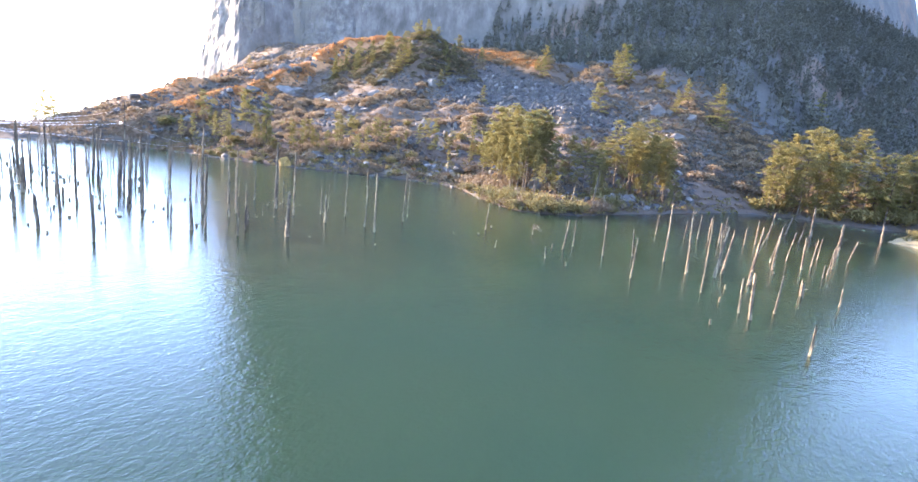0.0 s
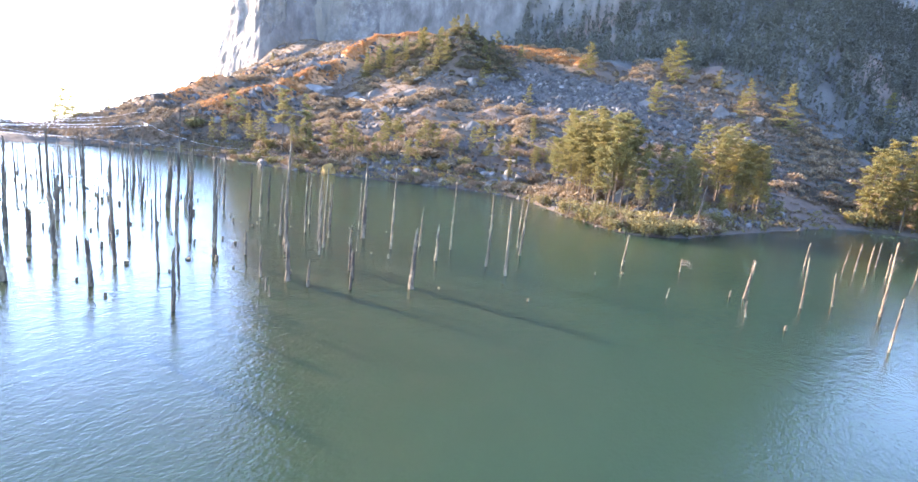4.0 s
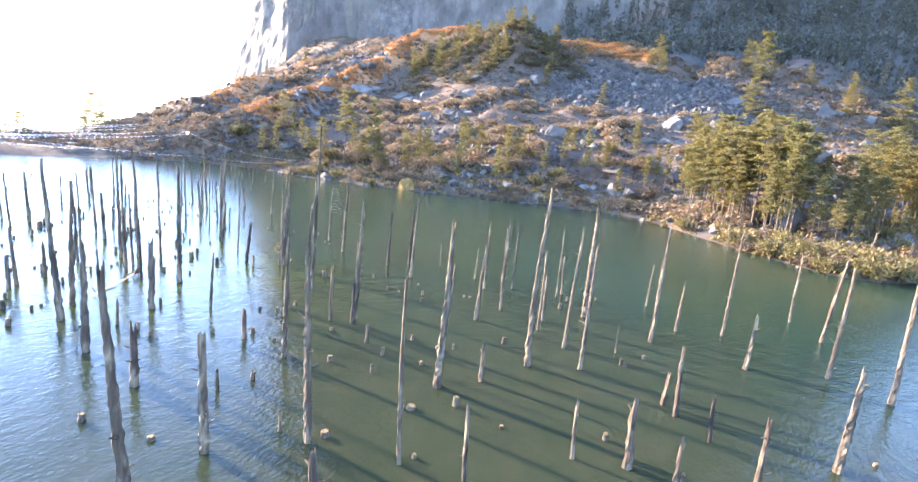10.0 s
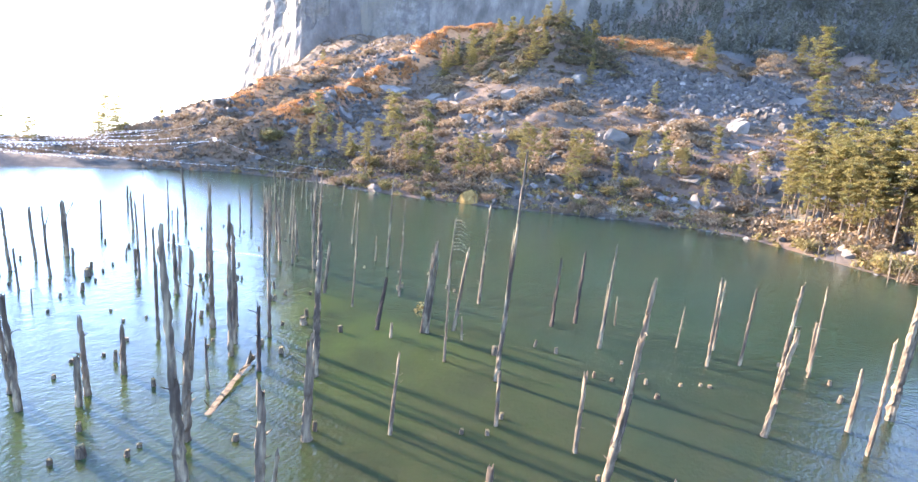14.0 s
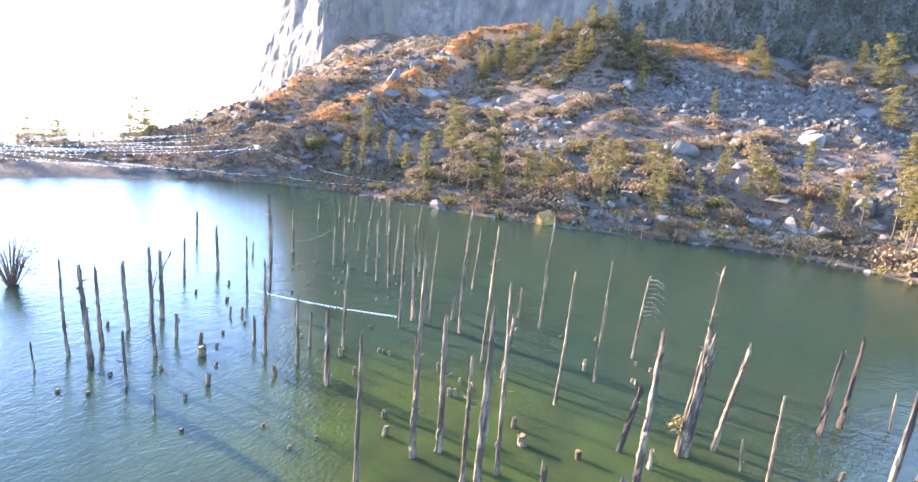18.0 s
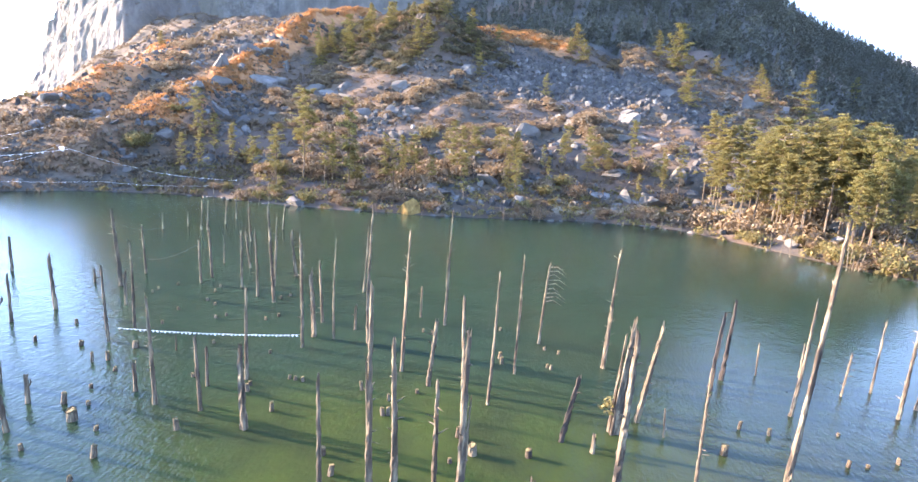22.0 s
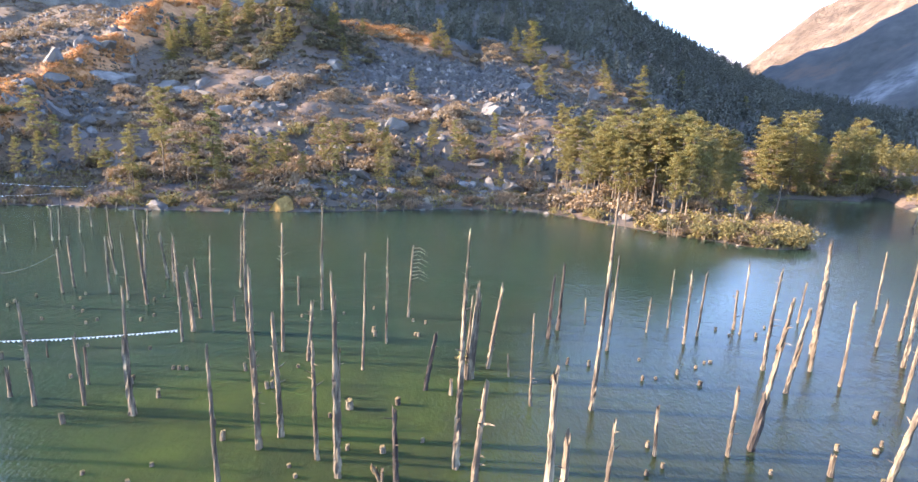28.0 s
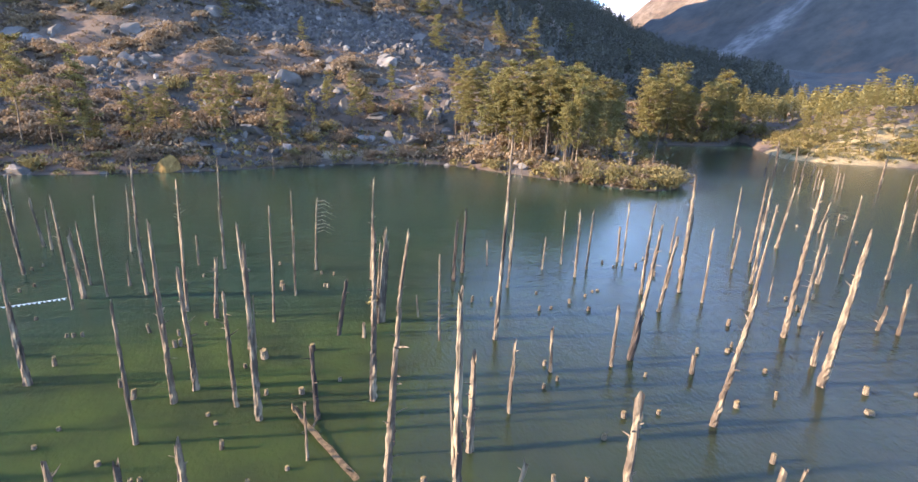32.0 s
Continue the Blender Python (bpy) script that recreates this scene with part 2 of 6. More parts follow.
GRASS = leaf("orange_grass", (0.30, 0.135, 0.055), (0.48, 0.24, 0.10), (0.45, 0.26, 0.11))
RUST = leaf("rust_leaves", (0.22, 0.085, 0.03), (0.42, 0.20, 0.07), (0.45, 0.26, 0.08))

g = Mat("boulder_stone", 0.85, 0.25)
st = g.ramp(g.noise(1.3, 9, g.obj, 0.65), (0.3, (0.05, 0.046, 0.042)), (0.55, (0.10, 0.093, 0.085)), (0.75, (0.19, 0.176, 0.158)))
st = g.mix(g.math('MULTIPLY', g.random(), 0.5), st, (0.15, 0.137, 0.12))
st = g.mix(g.ramp(g.noise(2.3, 6), (0.56, 0.0), (0.66, 0.8)), st, (0.10, 0.095, 0.06))
g.color(st).bump(g.noise(3.5, 8, g.obj), 0.7, 0.12)
STONE = g.m

g = Mat("scree_stone", 0.9, 0.2)
sc = g.ramp(g.island(), (0.0, (0.045, 0.044, 0.043)), (0.8, (0.085, 0.082, 0.078)), (1.0, (0.18, 0.172, 0.16)))
g.color(g.mix(g.ramp(g.noise(2.0, 6), (0.45, 0.0), (0.65, 0.6)), sc, (0.07, 0.065, 0.05))).bump(g.noise(6, 5), 0.6, 0.06)
SCREE = g.m

g = Mat("ochre_stone", 0.85, 0.2)
g.color(g.ramp(g.noise(2.2, 8, g.obj, 0.65), (0.3, (0.12, 0.066, 0.02)), (0.55, (0.28, 0.17, 0.055)), (0.75, (0.40, 0.27, 0.11)))).bump(g.noise(5, 6, g.obj), 0.7, 0.1)
OCHRE = g.m

g = Mat("pale_stone", 0.85, 0.2)
g.color(g.ramp(g.noise(1.5, 8, g.obj, 0.65), (0.3, (0.10, 0.095, 0.088)), (0.6, (0.19, 0.178, 0.16)), (0.75, (0.29, 0.27, 0.24)))).bump(g.noise(4, 6, g.obj), 0.7, 0.1)
PALESTONE = g.m

g = Mat("cliff_rock", 0.9, 0.15)
cl = g.ramp(g.noise(0.22, 10, rough=0.72), (0.34, (0.09, 0.087, 0.08)), (0.5, (0.135, 0.13, 0.12)), (0.64, (0.21, 0.202, 0.187)))
cl = g.mix(g.ramp(g.noise(0.06, 6, stretch=(1, 1, 0.3)), (0.5, 0.0), (0.58, 0.8)), cl, (0.16, 0.15, 0.125))
cl = g.mix(g.ramp(g.noise(0.5, 8, stretch=(1, 1, 0.15), rough=0.7), (0.56, 0.0), (0.64, 0.7)), cl, (0.11, 0.105, 0.095))
g.color(cl).bump(g.noise(0.6, 9, rough=0.7), 1.0, 1.2)
CLIFF = g.m

g = Mat("far_rock", 0.9, 0.1)
g.color(g.ramp(g.noise(0.012, 9, rough=0.75), (0.3, (0.045, 0.032, 0.025)), (0.55, (0.13, 0.10, 0.075)), (0.7, (0.24, 0.20, 0.16)))).bump(g.noise(0.02, 9, rough=0.65), 1.0, 30)
FAR_ROCK = g.m
g = Mat("snow", 0.7, 0.2)
g.color(g.ramp(g.noise(0.006, 9), (0.40, (0.30, 0.32, 0.36)), (0.52, (0.82, 0.84, 0.88)))).bump(g.noise(0.01, 8), 1.0, 20)
SNOW = g.m

g = Mat("faded_cord", 0.85, 0.1)
g.color(g.ramp(g.noise(3, 4), (0.3, 0.05), (0.7, 0.12)))
CORD = g.m

g = Mat("flag_cloth", 0.85, 0.1)
g.color(g.ramp(g.island(), (0.0, (0.75, 0.75, 0.72)), (0.7, (0.82, 0.82, 0.80)), (0.9, (0.70, 0.66, 0.50)), (1.0, (0.45, 0.55, 0.70))))
CLOTH = g.m

# ---- ground ----
def part(name, bm, material, parent=None, label="", smooth=False):
    """Links a bmesh as one mesh object, under a thing or a part if one is given."""
    me = bpy.data.meshes.new(name)
    bm.to_mesh(me)
    bm.free()
    me.materials.append(material)
    if smooth:
        me.polygons.foreach_set("use_smooth", [True] * len(me.polygons))
    ob = new(name, me)
    if parent:
        ob.parent = parent
    if label:
        ob["label"] = label
    return ob


def from_arrays(name, verts, faces, material, parent=None, smooth=False):
    me = bpy.data.meshes.new(name)
    me.from_pydata(verts, [], faces)
    me.materials.append(material)
    if smooth:
        me.polygons.foreach_set("use_smooth", [True] * len(me.polygons))
    ob = new(name, me)
    if parent:
        ob.parent = parent
    return ob


def lattice(ix, iy, seed):
    n = (ix * 374761393 + iy * 668265263 + seed * 974634777) & 0xFFFFFFFF
    n = ((n ^ (n >> 13)) * 1274126177) & 0xFFFFFFFF
    return ((n ^ (n >> 16)) & 0xFFFF) / 65535.0


def vnoise(x, y, seed=0):
    """Smooth value noise in 0..1 for arrays."""
    fx, fy = np.floor(x), np.floor(y)
    ix, iy = fx.astype(np.int64), fy.astype(np.int64)
    u, v = x - fx, y - fy
    u, v = u * u * (3 - 2 * u), v * v * (3 - 2 * v)
    top = lattice(ix, iy, seed) * (1 - u) + lattice(ix + 1, iy, seed) * u
    low = lattice(ix, iy + 1, seed) * (1 - u) + lattice(ix + 1, iy + 1, seed) * u
    return top * (1 - v) + low * v


def fractal(x, y, size, octaves, seed=0):
    out, amp, total = 0.0, 1.0, 0.0
    for k in range(octaves):
        out = out + amp * (vnoise(x / size * 2 ** k, y / size * 2 ** k, seed + k) - 0.5)
        total += amp
        amp *= 0.5
    return out / total


LAKE = [(-156, -60), (-154, 30), (-152, 45), (-151, 56), (-149, 64), (-146, 73), (-140, 81), (-132, 85.5), (-122, 88), (-112, 87.5),
        (-102, 88), (-93, 90.3), (-86, 92.5), (-79, 95), (-70, 99.5), (-61, 101.5), (-54, 100), (-48, 93.5), (-41, 85.5), (-35, 79.5),
        (-30, 76), (-26, 77), (-22, 82), (-18, 92), (-14, 102), (-6, 122), (2, 136), (11, 140), (20, 140), (27, 139.5),
        (33, 146), (40, 153), (41, 149), (34, 137), (26, 124), (22, 113), (27, 106), (42, 99), (70, 91), (110, 84),
        (140, 74), (160, 0), (150, -90), (0, -130), (-120, -120)]


def inside_distance(x, y, outline):
    """Distance to a closed outline, positive inside it."""
    best = np.full(x.shape, 1e9)
    inside = np.zeros(x.shape, bool)
    for (x0, y0), (x1, y1) in zip(outline, outline[1:] + outline[:1]):
        dx, dy = x1 - x0, y1 - y0
        k = np.clip(((x - x0) * dx + (y - y0) * dy) / (dx * dx + dy * dy), 0, 1)
        best = np.minimum(best, np.hypot(x - x0 - k * dx, y - y0 - k * dy))
        if dy:
            cross = ((y0 > y) != (y1 > y)) & (x < dx * (y - y0) / dy + x0)
            inside ^= cross
    return np.where(inside, best, -best)


def ramp(v, lo, hi):
    k = np.clip((v - lo) / (hi - lo), 0, 1)
    return k * k * (3 - 2 * k)


def bump(x, y, cx, cy, rx, ry):
    return np.exp(-((x - cx) / rx) ** 2 - ((y - cy) / ry) ** 2)


MASSIF = [(-249, 207), (-228, 243), (-185, 268), (-140, 292), (-60, 310), (-10, 420), (0, 900), (-400, 900), (-360, 330), (-316, 229)]


def line_distance(x, y, line):
    best = np.full(x.shape, 1e9)
    for (x0, y0), (x1, y1) in zip(line, line[1:]):
        dx, dy = x1 - x0, y1 - y0
        k = np.clip(((x - x0) * dx + (y - y0) * dy) / (dx * dx + dy * dy), 0, 1)
        best = np.minimum(best, np.hypot(x - x0 - k * dx, y - y0 - k * dy))
    return best


# grassy spurs that run down the hill
SPUR_A = [(-148, 92), (-147, 101), (-149, 112), (-154, 126), (-158, 142), (-158, 162), (-159, 176), (-157, 197), (-148, 210)]
SPUR_B = [(-168, 104), (-171, 116), (-177, 130), (-189, 150), (-204, 172), (-214, 186)]
SPUR_C = [(-118, 205), (-104, 205), (-82, 206)]


def crag_depth(x, y):
    return inside_distance(x, y, MASSIF) + fractal(x, y, 26.0, 3, 9) * 4 - 3


def height(x, y):
    x, y = np.asarray(x, float), np.asarray(y, float)
    wob = fractal(x, y, 9.0, 3, 3) * 2.2
    d = -inside_distance(x, y, LAKE) + wob * 0.6
    north = y - np.interp(x, [-60, -20, 10, 60], [102, 114, 142, 160])
    reach = np.where((d > 0) & (x > -60), np.maximum(d, np.minimum(north, d * 3)), d)
    z = np.interp(reach, [-60, -8, 0, 4, 12, 25, 45, 60, 80, 107, 122, 160, 900], [-5, -1.6, -0.12, 0.9, 2.6, 7.0, 13.2, 18.5, 27, 41, 46, 48, 48])
    # the hill ends in a low moraine bank to the west, and the valley falls away behind it
    Y = y - (78 + np.maximum(0, -148 - x) * 0.15)
    k = ramp(-x, 160, 240)
    cap = np.where(Y > 0, 0.36 * Y * (1 - k) + 0.0029 * Y * Y * k, 0) * (1 - 0.9 * ramp(-x, 238, 300)) + 1.3
    west = ramp(-x, 120, 150)
    z = np.where(d > 0, np.minimum(z, cap * west + 200 * (1 - west)), z)
    z = z - ramp(-x, 175, 330) * np.clip(60 - 0.6 * np.maximum(Y, 0), 0, 60) - ramp(-x, 330, 1200) * np.clip(250 - 2 * np.maximum(Y, 0), 0, 250)
    fade = ramp(-x, 250, 360)
    z = z * (1 - fade) - 130 * fade
    # behind and right of the lake the land is low
    low = ramp(x, -10, 45)
    z = np.where((d > 0) & (x > -60), z * (1 - low) + np.minimum(z, np.minimum(1.2 + d * 0.10, 28)) * low, z)
    south = ramp(-y, -40, 30)
    z = np.where(d > 0, z * (1 - south) + np.minimum(z, 2 + 0.12 * d) * south, z)
    # wooded knolls
    z += np.where(d > 0, 6 * bump(x, y, 20, 160, 20, 11) + 5 * bump(x, y, 44, 172, 16, 12) + 5 * bump(x, y, 72, 132, 30, 20) + 11 * bump(x, y, -120, 181, 18, 15), 0)
    z += np.where(d > 3, 4.0 * np.exp(-(line_distance(x, y, SPUR_A) / 6) ** 2) + 2.5 * np.exp(-(line_distance(x, y, SPUR_B) / 7) ** 2), 0)
    # the forested ridge behind
    crest = np.interp(x, [-260, -150, -100, 0, 65, 90, 118, 142, 165, 200, 240, 330, 600], [250, 215, 178, 106, 69, 61, 53, 46, 27, 8, 2, 0, 0])
    y0 = np.interp(x, [-100, -20, 30, 120], [262, 235, 190, 215])
    rise = np.clip((y - y0) / (455 - y0), 0, 1)
    fall = 1 - ramp(y, 455, 760) * 0.8
    z += np.where(y > y0, crest * rise ** (1.15 + 1.6 * ramp(x, 80, 130)) * fall, 0) * ramp(x, -330, -180)
    # the bare massif with its sunlit cliff
    s = crag_depth(x, y)
    # its upper part, out of view, is raised to shade the slopes beyond
    z += np.where(s > 0, np.minimum(s * 6 + ramp(s, 2, 3) * 10 + ramp(s, 6.5, 7.5) * 12, 90) + np.clip(s - 4, 0, 45) * 5 + np.clip(s - 10, 0, 160) * 1.5 + np.where(s > 3, 100, 33 * np.maximum(s, 0)) * fade, 0) * ramp(-x, -10, 120) * (0.06 + 0.94 * ramp(x, -400, -252))
    # the shaded mountain across the valley
    m = np.full(x.shape, -400.0)
    line = [(310, 835, 84), (330, 820, 98), (345, 801, 110), (362, 781, 122), (389, 754, 137), (415, 731, 155), (440, 709, 170), (459, 693, 181), (640, 560, 290), (760, 300, 330), (800, 0, 330)]
    for (ax, ay, az), (bx, by, bz) in zip(line, line[1:]):
        k = np.clip(((x - ax) * (bx - ax) + (y - ay) * (by - ay)) / ((bx - ax) ** 2 + (by - ay) ** 2), 0, 1)
        m = np.maximum(m, az + k * (bz - az) - 0.72 * np.hypot(x - ax - k * (bx - ax), y - ay - k * (by - ay)))
    m += fractal(x, y, 120.0, 4, 21) * 14 + fractal(x, y, 70.0, 3, 22) * 16 * ramp(x, 300, 420)
    z = np.maximum(z, m)
    # an added high ridge, out of view, keeps the shaded mountain in its shadow
    wall = [(-230, 540, 600), (-60, 760, 620), (20, 950, 640), (60, 1250, 660)]
    for (ax, ay, az), (bx, by, bz) in zip(wall, wall[1:]):
        k = np.clip(((x - ax) * (bx - ax) + (y - ay) * (by - ay)) / ((bx - ax) ** 2 + (by - ay) ** 2), 0, 1)
        z = np.maximum(z, az + k * (bz - az) - 3.0 * np.hypot(x - ax - k * (bx - ax), y - ay - k * (by - ay)))
    rough = ramp(d, 0, 25)
    z += rough * (fractal(x, y, 14.0, 4, 5) * 4.8 + fractal(x, y, 6.5, 2, 6) * 2.4 + fractal(x, y, 70.0, 3, 15) * 7.0) + ramp(d, 0, 5) * fractal(x, y, 3.0, 2, 8) * 0.5
    z += ramp(z, 60, 120) * fractal(x, y, 60.0, 4, 33) * 26
    return z


def spread(lo, hi, step, first, last, grow):
    """Grid lines that are dense from lo to hi and widen outwards."""
    v = list(np.arange(lo, hi + step / 2, step))
    s = step
    while v[-1] < last:
        s *= grow
        v.append(v[-1] + s)
    s = step
    while v[0] > first:
        s *= grow
        v.insert(0, v[0] - s)
    return np.array(v)


gx = spread(-315, 110, 1.2, -2400, 2400, 1.055)
gy = spread(72, 290, 1.2, -2400, 2400, 1.055)
X, Y = np.meshgrid(gx, gy)
Z = height(X, Y)
nx, ny = len(gx), len(gy)
idx = np.arange(nx * ny).reshape(ny, nx)
quads = np.stack([idx[:-1, :-1], idx[:-1, 1:], idx[1:, 1:], idx[1:, :-1]], -1).reshape(-1, 4)
me = bpy.data.meshes.new("ground")
me.vertices.add(nx * ny)
me.vertices.foreach_set("co", np.stack([X, Y, Z], -1).astype(np.float32).ravel())
me.loops.add(quads.size)
me.loops.foreach_set("vertex_index", quads.astype(np.int32).ravel())
me.polygons.add(len(quads))
me.polygons.foreach_set("loop_start", np.arange(0, quads.size, 4, dtype=np.int32))
me.polygons.foreach_set("use_smooth", np.ones(len(quads), bool))
me.update(calc_edges=True)
me.materials.append(HILL)
ragged = fractal(X, Y, 9.0, 4, 81) * 14
grass = np.maximum(np.maximum(ramp(-line_distance(X, Y, SPUR_A) + ragged, -7, -4), ramp(-line_distance(X, Y, SPUR_B) + ragged, -10, -6)),
                   ramp(-line_distance(X, Y, SPUR_C) + ragged, -8, -4) * 0.9)
me.attributes.new("grass", 'FLOAT', 'POINT').data.foreach_set("value", grass.astype(np.float32).ravel())
crag = ramp(crag_depth(X, Y), -2, 3)
me.attributes.new("crag", 'FLOAT', 'POINT').data.foreach_set("value", crag.astype(np.float32).ravel())
woodland = ramp(Y - np.interp(X, [-140, -60, -20, 20, 60, 90, 120, 200, 400], [232, 215, 202, 196, 195, 145, 140, 110, 60]) + ragged, -4, 6)
me.attributes.new("woodland", 'FLOAT', 'POINT').data.foreach_set("value", woodland.astype(np.float32).ravel())
gully = ramp(inside_distance(X, Y, [(445, 556), (422, 560), (404, 564), (373, 566), (335, 580), (296, 584), (313, 514), (335, 508), (362, 517), (400, 535), (418, 546)]) + ragged * 0.8, -7, 7)
me.attributes.new("gully", 'FLOAT', 'POINT').data.foreach_set("value", gully.astype(np.float32).ravel())
TRAIL = [(-72, 103), (-67, 105), (-61, 107.7), (-56, 110.2), (-52, 111.4), (-48, 108.7), (-44, 106.6), (-38, 103)]
trail = ramp(-line_distance(X, Y, TRAIL) + ragged * 0.12, -1.9, -1.0)
me.attributes.new("trail", 'FLOAT', 'POINT').data.foreach_set("value", trail.astype(np.float32).ravel())
tagged(new("ground", me), "steep dry hillside with ochre grass, scree and forested ridges", "hillside", kind="structure")

bm = bmesh.new()
for v in ((-165, -135), (165, -135), (165, 182), (-165, 182)):
    bm.verts.new((*v, 0))
bm.faces.new(bm.verts)
tagged(part("water", bm, WATER), "rippled dark green mountain lake with drowned trees", "lake", kind="structure")


def cliff_wall():
    """The craggy rock wall of the massif: a sunlit face, a corner and a long shaded side."""
    foot = [Vector((-440, 305, 0)), Vector((-372, 262, 0)), Vector((-318, 229, 0)), Vector((-284, 217, 0)), Vector((-249, 206, 0)), Vector((-228, 242, 0)), Vector((-185, 268, 0)),
            Vector((-140, 291, 0)), Vector((-60, 309, 0)), Vector((-8, 420, 0))]
    run = []
    for a, b in zip(foot, foot[1:]):
        n = max(2, int((b - a).length / 1.6))
        run += [a.lerp(b, k / n) for k in range(n)]
    run.append(foot[-1])
    for _ in range(3):
        run = [run[0]] + [(p + q + r) / 3 for p, q, r in zip(run, run[1:], run[2:])] + [run[-1]]
    rows = [-60 + 1.7 * k for k in range(112)]
    crown = lambda x: float(np.interp(x, [-440, -372, -318, -284, -249], [0.06, 0.2, 0.48, 0.78, 1.0]))
    verts = []
    for i, p in enumerate(run):
        along = (run[min(i + 1, len(run) - 1)] - run[max(i - 1, 0)]).normalized()
        out = Vector((along.y, -along.x, 0))
        for h in rows:
            q = Vector((p.x, p.y, h * crown(p.x) if h > 0 else h))
            big = noise.ridged_multi_fractal(Vector((q.x, q.y, q.z * 0.22)) / 30, 1.0, 2.1, 4, 1.0, 2.0)
            mid = noise.hetero_terrain(Vector((q.x, q.y, q.z * 0.35)) / 11, 0.9, 2.1, 4, 0.4)
            cut = noise.turbulence(Vector((q.x, q.y, q.z * 0.45)) / 6, 4, True)
            verts.append(q + out * (2.4 * big + 1.4 * mid + 1.6 * cut - 3.5 - max(0.0, h) * 0.10) + Vector((0, 0, 0.8 * cut)))
    m = len(rows)
    faces = [(i * m + k, i * m + k + 1, (i + 1) * m + k + 1, (i + 1) * m + k) for i in range(len(run) - 1) for k in range(m - 1)]
    ob = from_arrays("cliff", [tuple(v) for v in verts], faces, CLIFF)
    return tagged(ob, "craggy pale rock cliff, sunlit in front and shaded along its side", "cliff", kind="structure")


cliff_wall()


def far_mountain(name, label, material, line, slope, seed, rough):
    """A distant mountain as a height field around its crest line."""
    xs = [p[0] for p in line]
    ys = [p[1] for p in line]
    a, b = np.meshgrid(np.linspace(min(xs) - 900, max(xs) + 700, 110), np.linspace(min(ys) - 900, max(ys) + 600, 100))
    h = np.full(a.shape, -900.0)
    for (ax, ay, az), (bx, by, bz) in zip(line, line[1:]):
        k = np.clip(((a - ax) * (bx - ax) + (b - ay) * (by - ay)) / ((bx - ax) ** 2 + (by - ay) ** 2), 0, 1)
        h = np.maximum(h, az + k * (bz - az) - slope * np.hypot(a - ax - k * (bx - ax), b - ay - k * (by - ay)))
    h += fractal(a, b, 260.0, 5, seed) * rough + fractal(a, b, 80.0, 3, seed + 7) * rough * 0.5
    n = np.arange(a.size).reshape(a.shape)
    q = np.stack([n[:-1, :-1], n[:-1, 1:], n[1:, 1:], n[1:, :-1]], -1).reshape(-1, 4)
    ob = from_arrays(name, np.stack([a, b, h], -1).reshape(-1, 3).tolist(), q.tolist(), material, smooth=True)
    return tagged(ob, label, "mountain", kind="structure")


far_mountain("mountain_far", "bare sunlit rock mountain beyond the valley", FAR_ROCK,
             [(820, 1806, 190), (843, 1794, 206), (862, 1784, 230), (887, 1770, 254), (908, 1759, 283), (920, 1752, 318), (954, 1732, 353), (980, 1717, 390), (1011, 1697, 428),
              (1099, 1635, 490), (1300, 1500, 650), (1700, 1200, 850)], 0.9, 51, 26)
far_mountain("snow_peak", "distant snow-covered peak at the valley head", SNOW,
             [(1488, 3698, 490), (1595, 3651, 548), (1653, 3624, 580), (1692, 3605, 598), (1732, 3585, 588), (1766, 3568, 540), (1803, 3549, 565), (1838, 3530, 596), (1881, 3506, 580),
              (2400, 3300, 560)], 0.8, 61, 50)


def ground_z(x, y):
    return float(height(np.array([x]), np.array([y]))[0])

# ---- plants and stones: shapes ----
def tube(bm, points, radii, sides=6, cap=True):
    """A tube through points; returns nothing, adds to bm."""
    rings = []
    for i, (p, r) in enumerate(zip(points, radii)):
        p = Vector(p)
        ahead = Vector(points[min(i + 1, len(points) - 1)]) - Vector(points[max(i - 1, 0)])
        ahead.normalize()
        side = ahead.orthogonal().normalized()
        if abs(ahead.z) > 0.8:
            side = (Vector((1, 0, 0)) - ahead * ahead.x).normalized()
        other = ahead.cross(side)
        rings.append([bm.verts.new(p + (side * math.cos(2 * math.pi * k / sides) + other * math.sin(2 * math.pi * k / sides)) * r) for k in range(sides)])
    for a, b in zip(rings, rings[1:]):
        for k in range(sides):
            bm.faces.new((a[k], a[(k + 1) % sides], b[(k + 1) % sides], b[k]))
    if cap:
        bm.faces.new(rings[-1])
        bm.faces.new(rings[0][::-1])


def leaf_quad(verts, faces, p, size, rnd, flat=0.35):
    """One small clump of foliage: a bent four-cornered blade."""
    a = rnd.uniform(0, 2 * math.pi)
    u = Vector((math.cos(a), math.sin(a), rnd.uniform(-flat, flat))) * size
    v = Vector((-math.sin(a), math.cos(a), rnd.uniform(-flat, flat))) * size * rnd.uniform(0.45, 0.8)
    n = len(verts)
    verts += [p - u, p - v * 0.9, p + u, p + v]
    faces.append((n, n + 1, n + 2, n + 3))


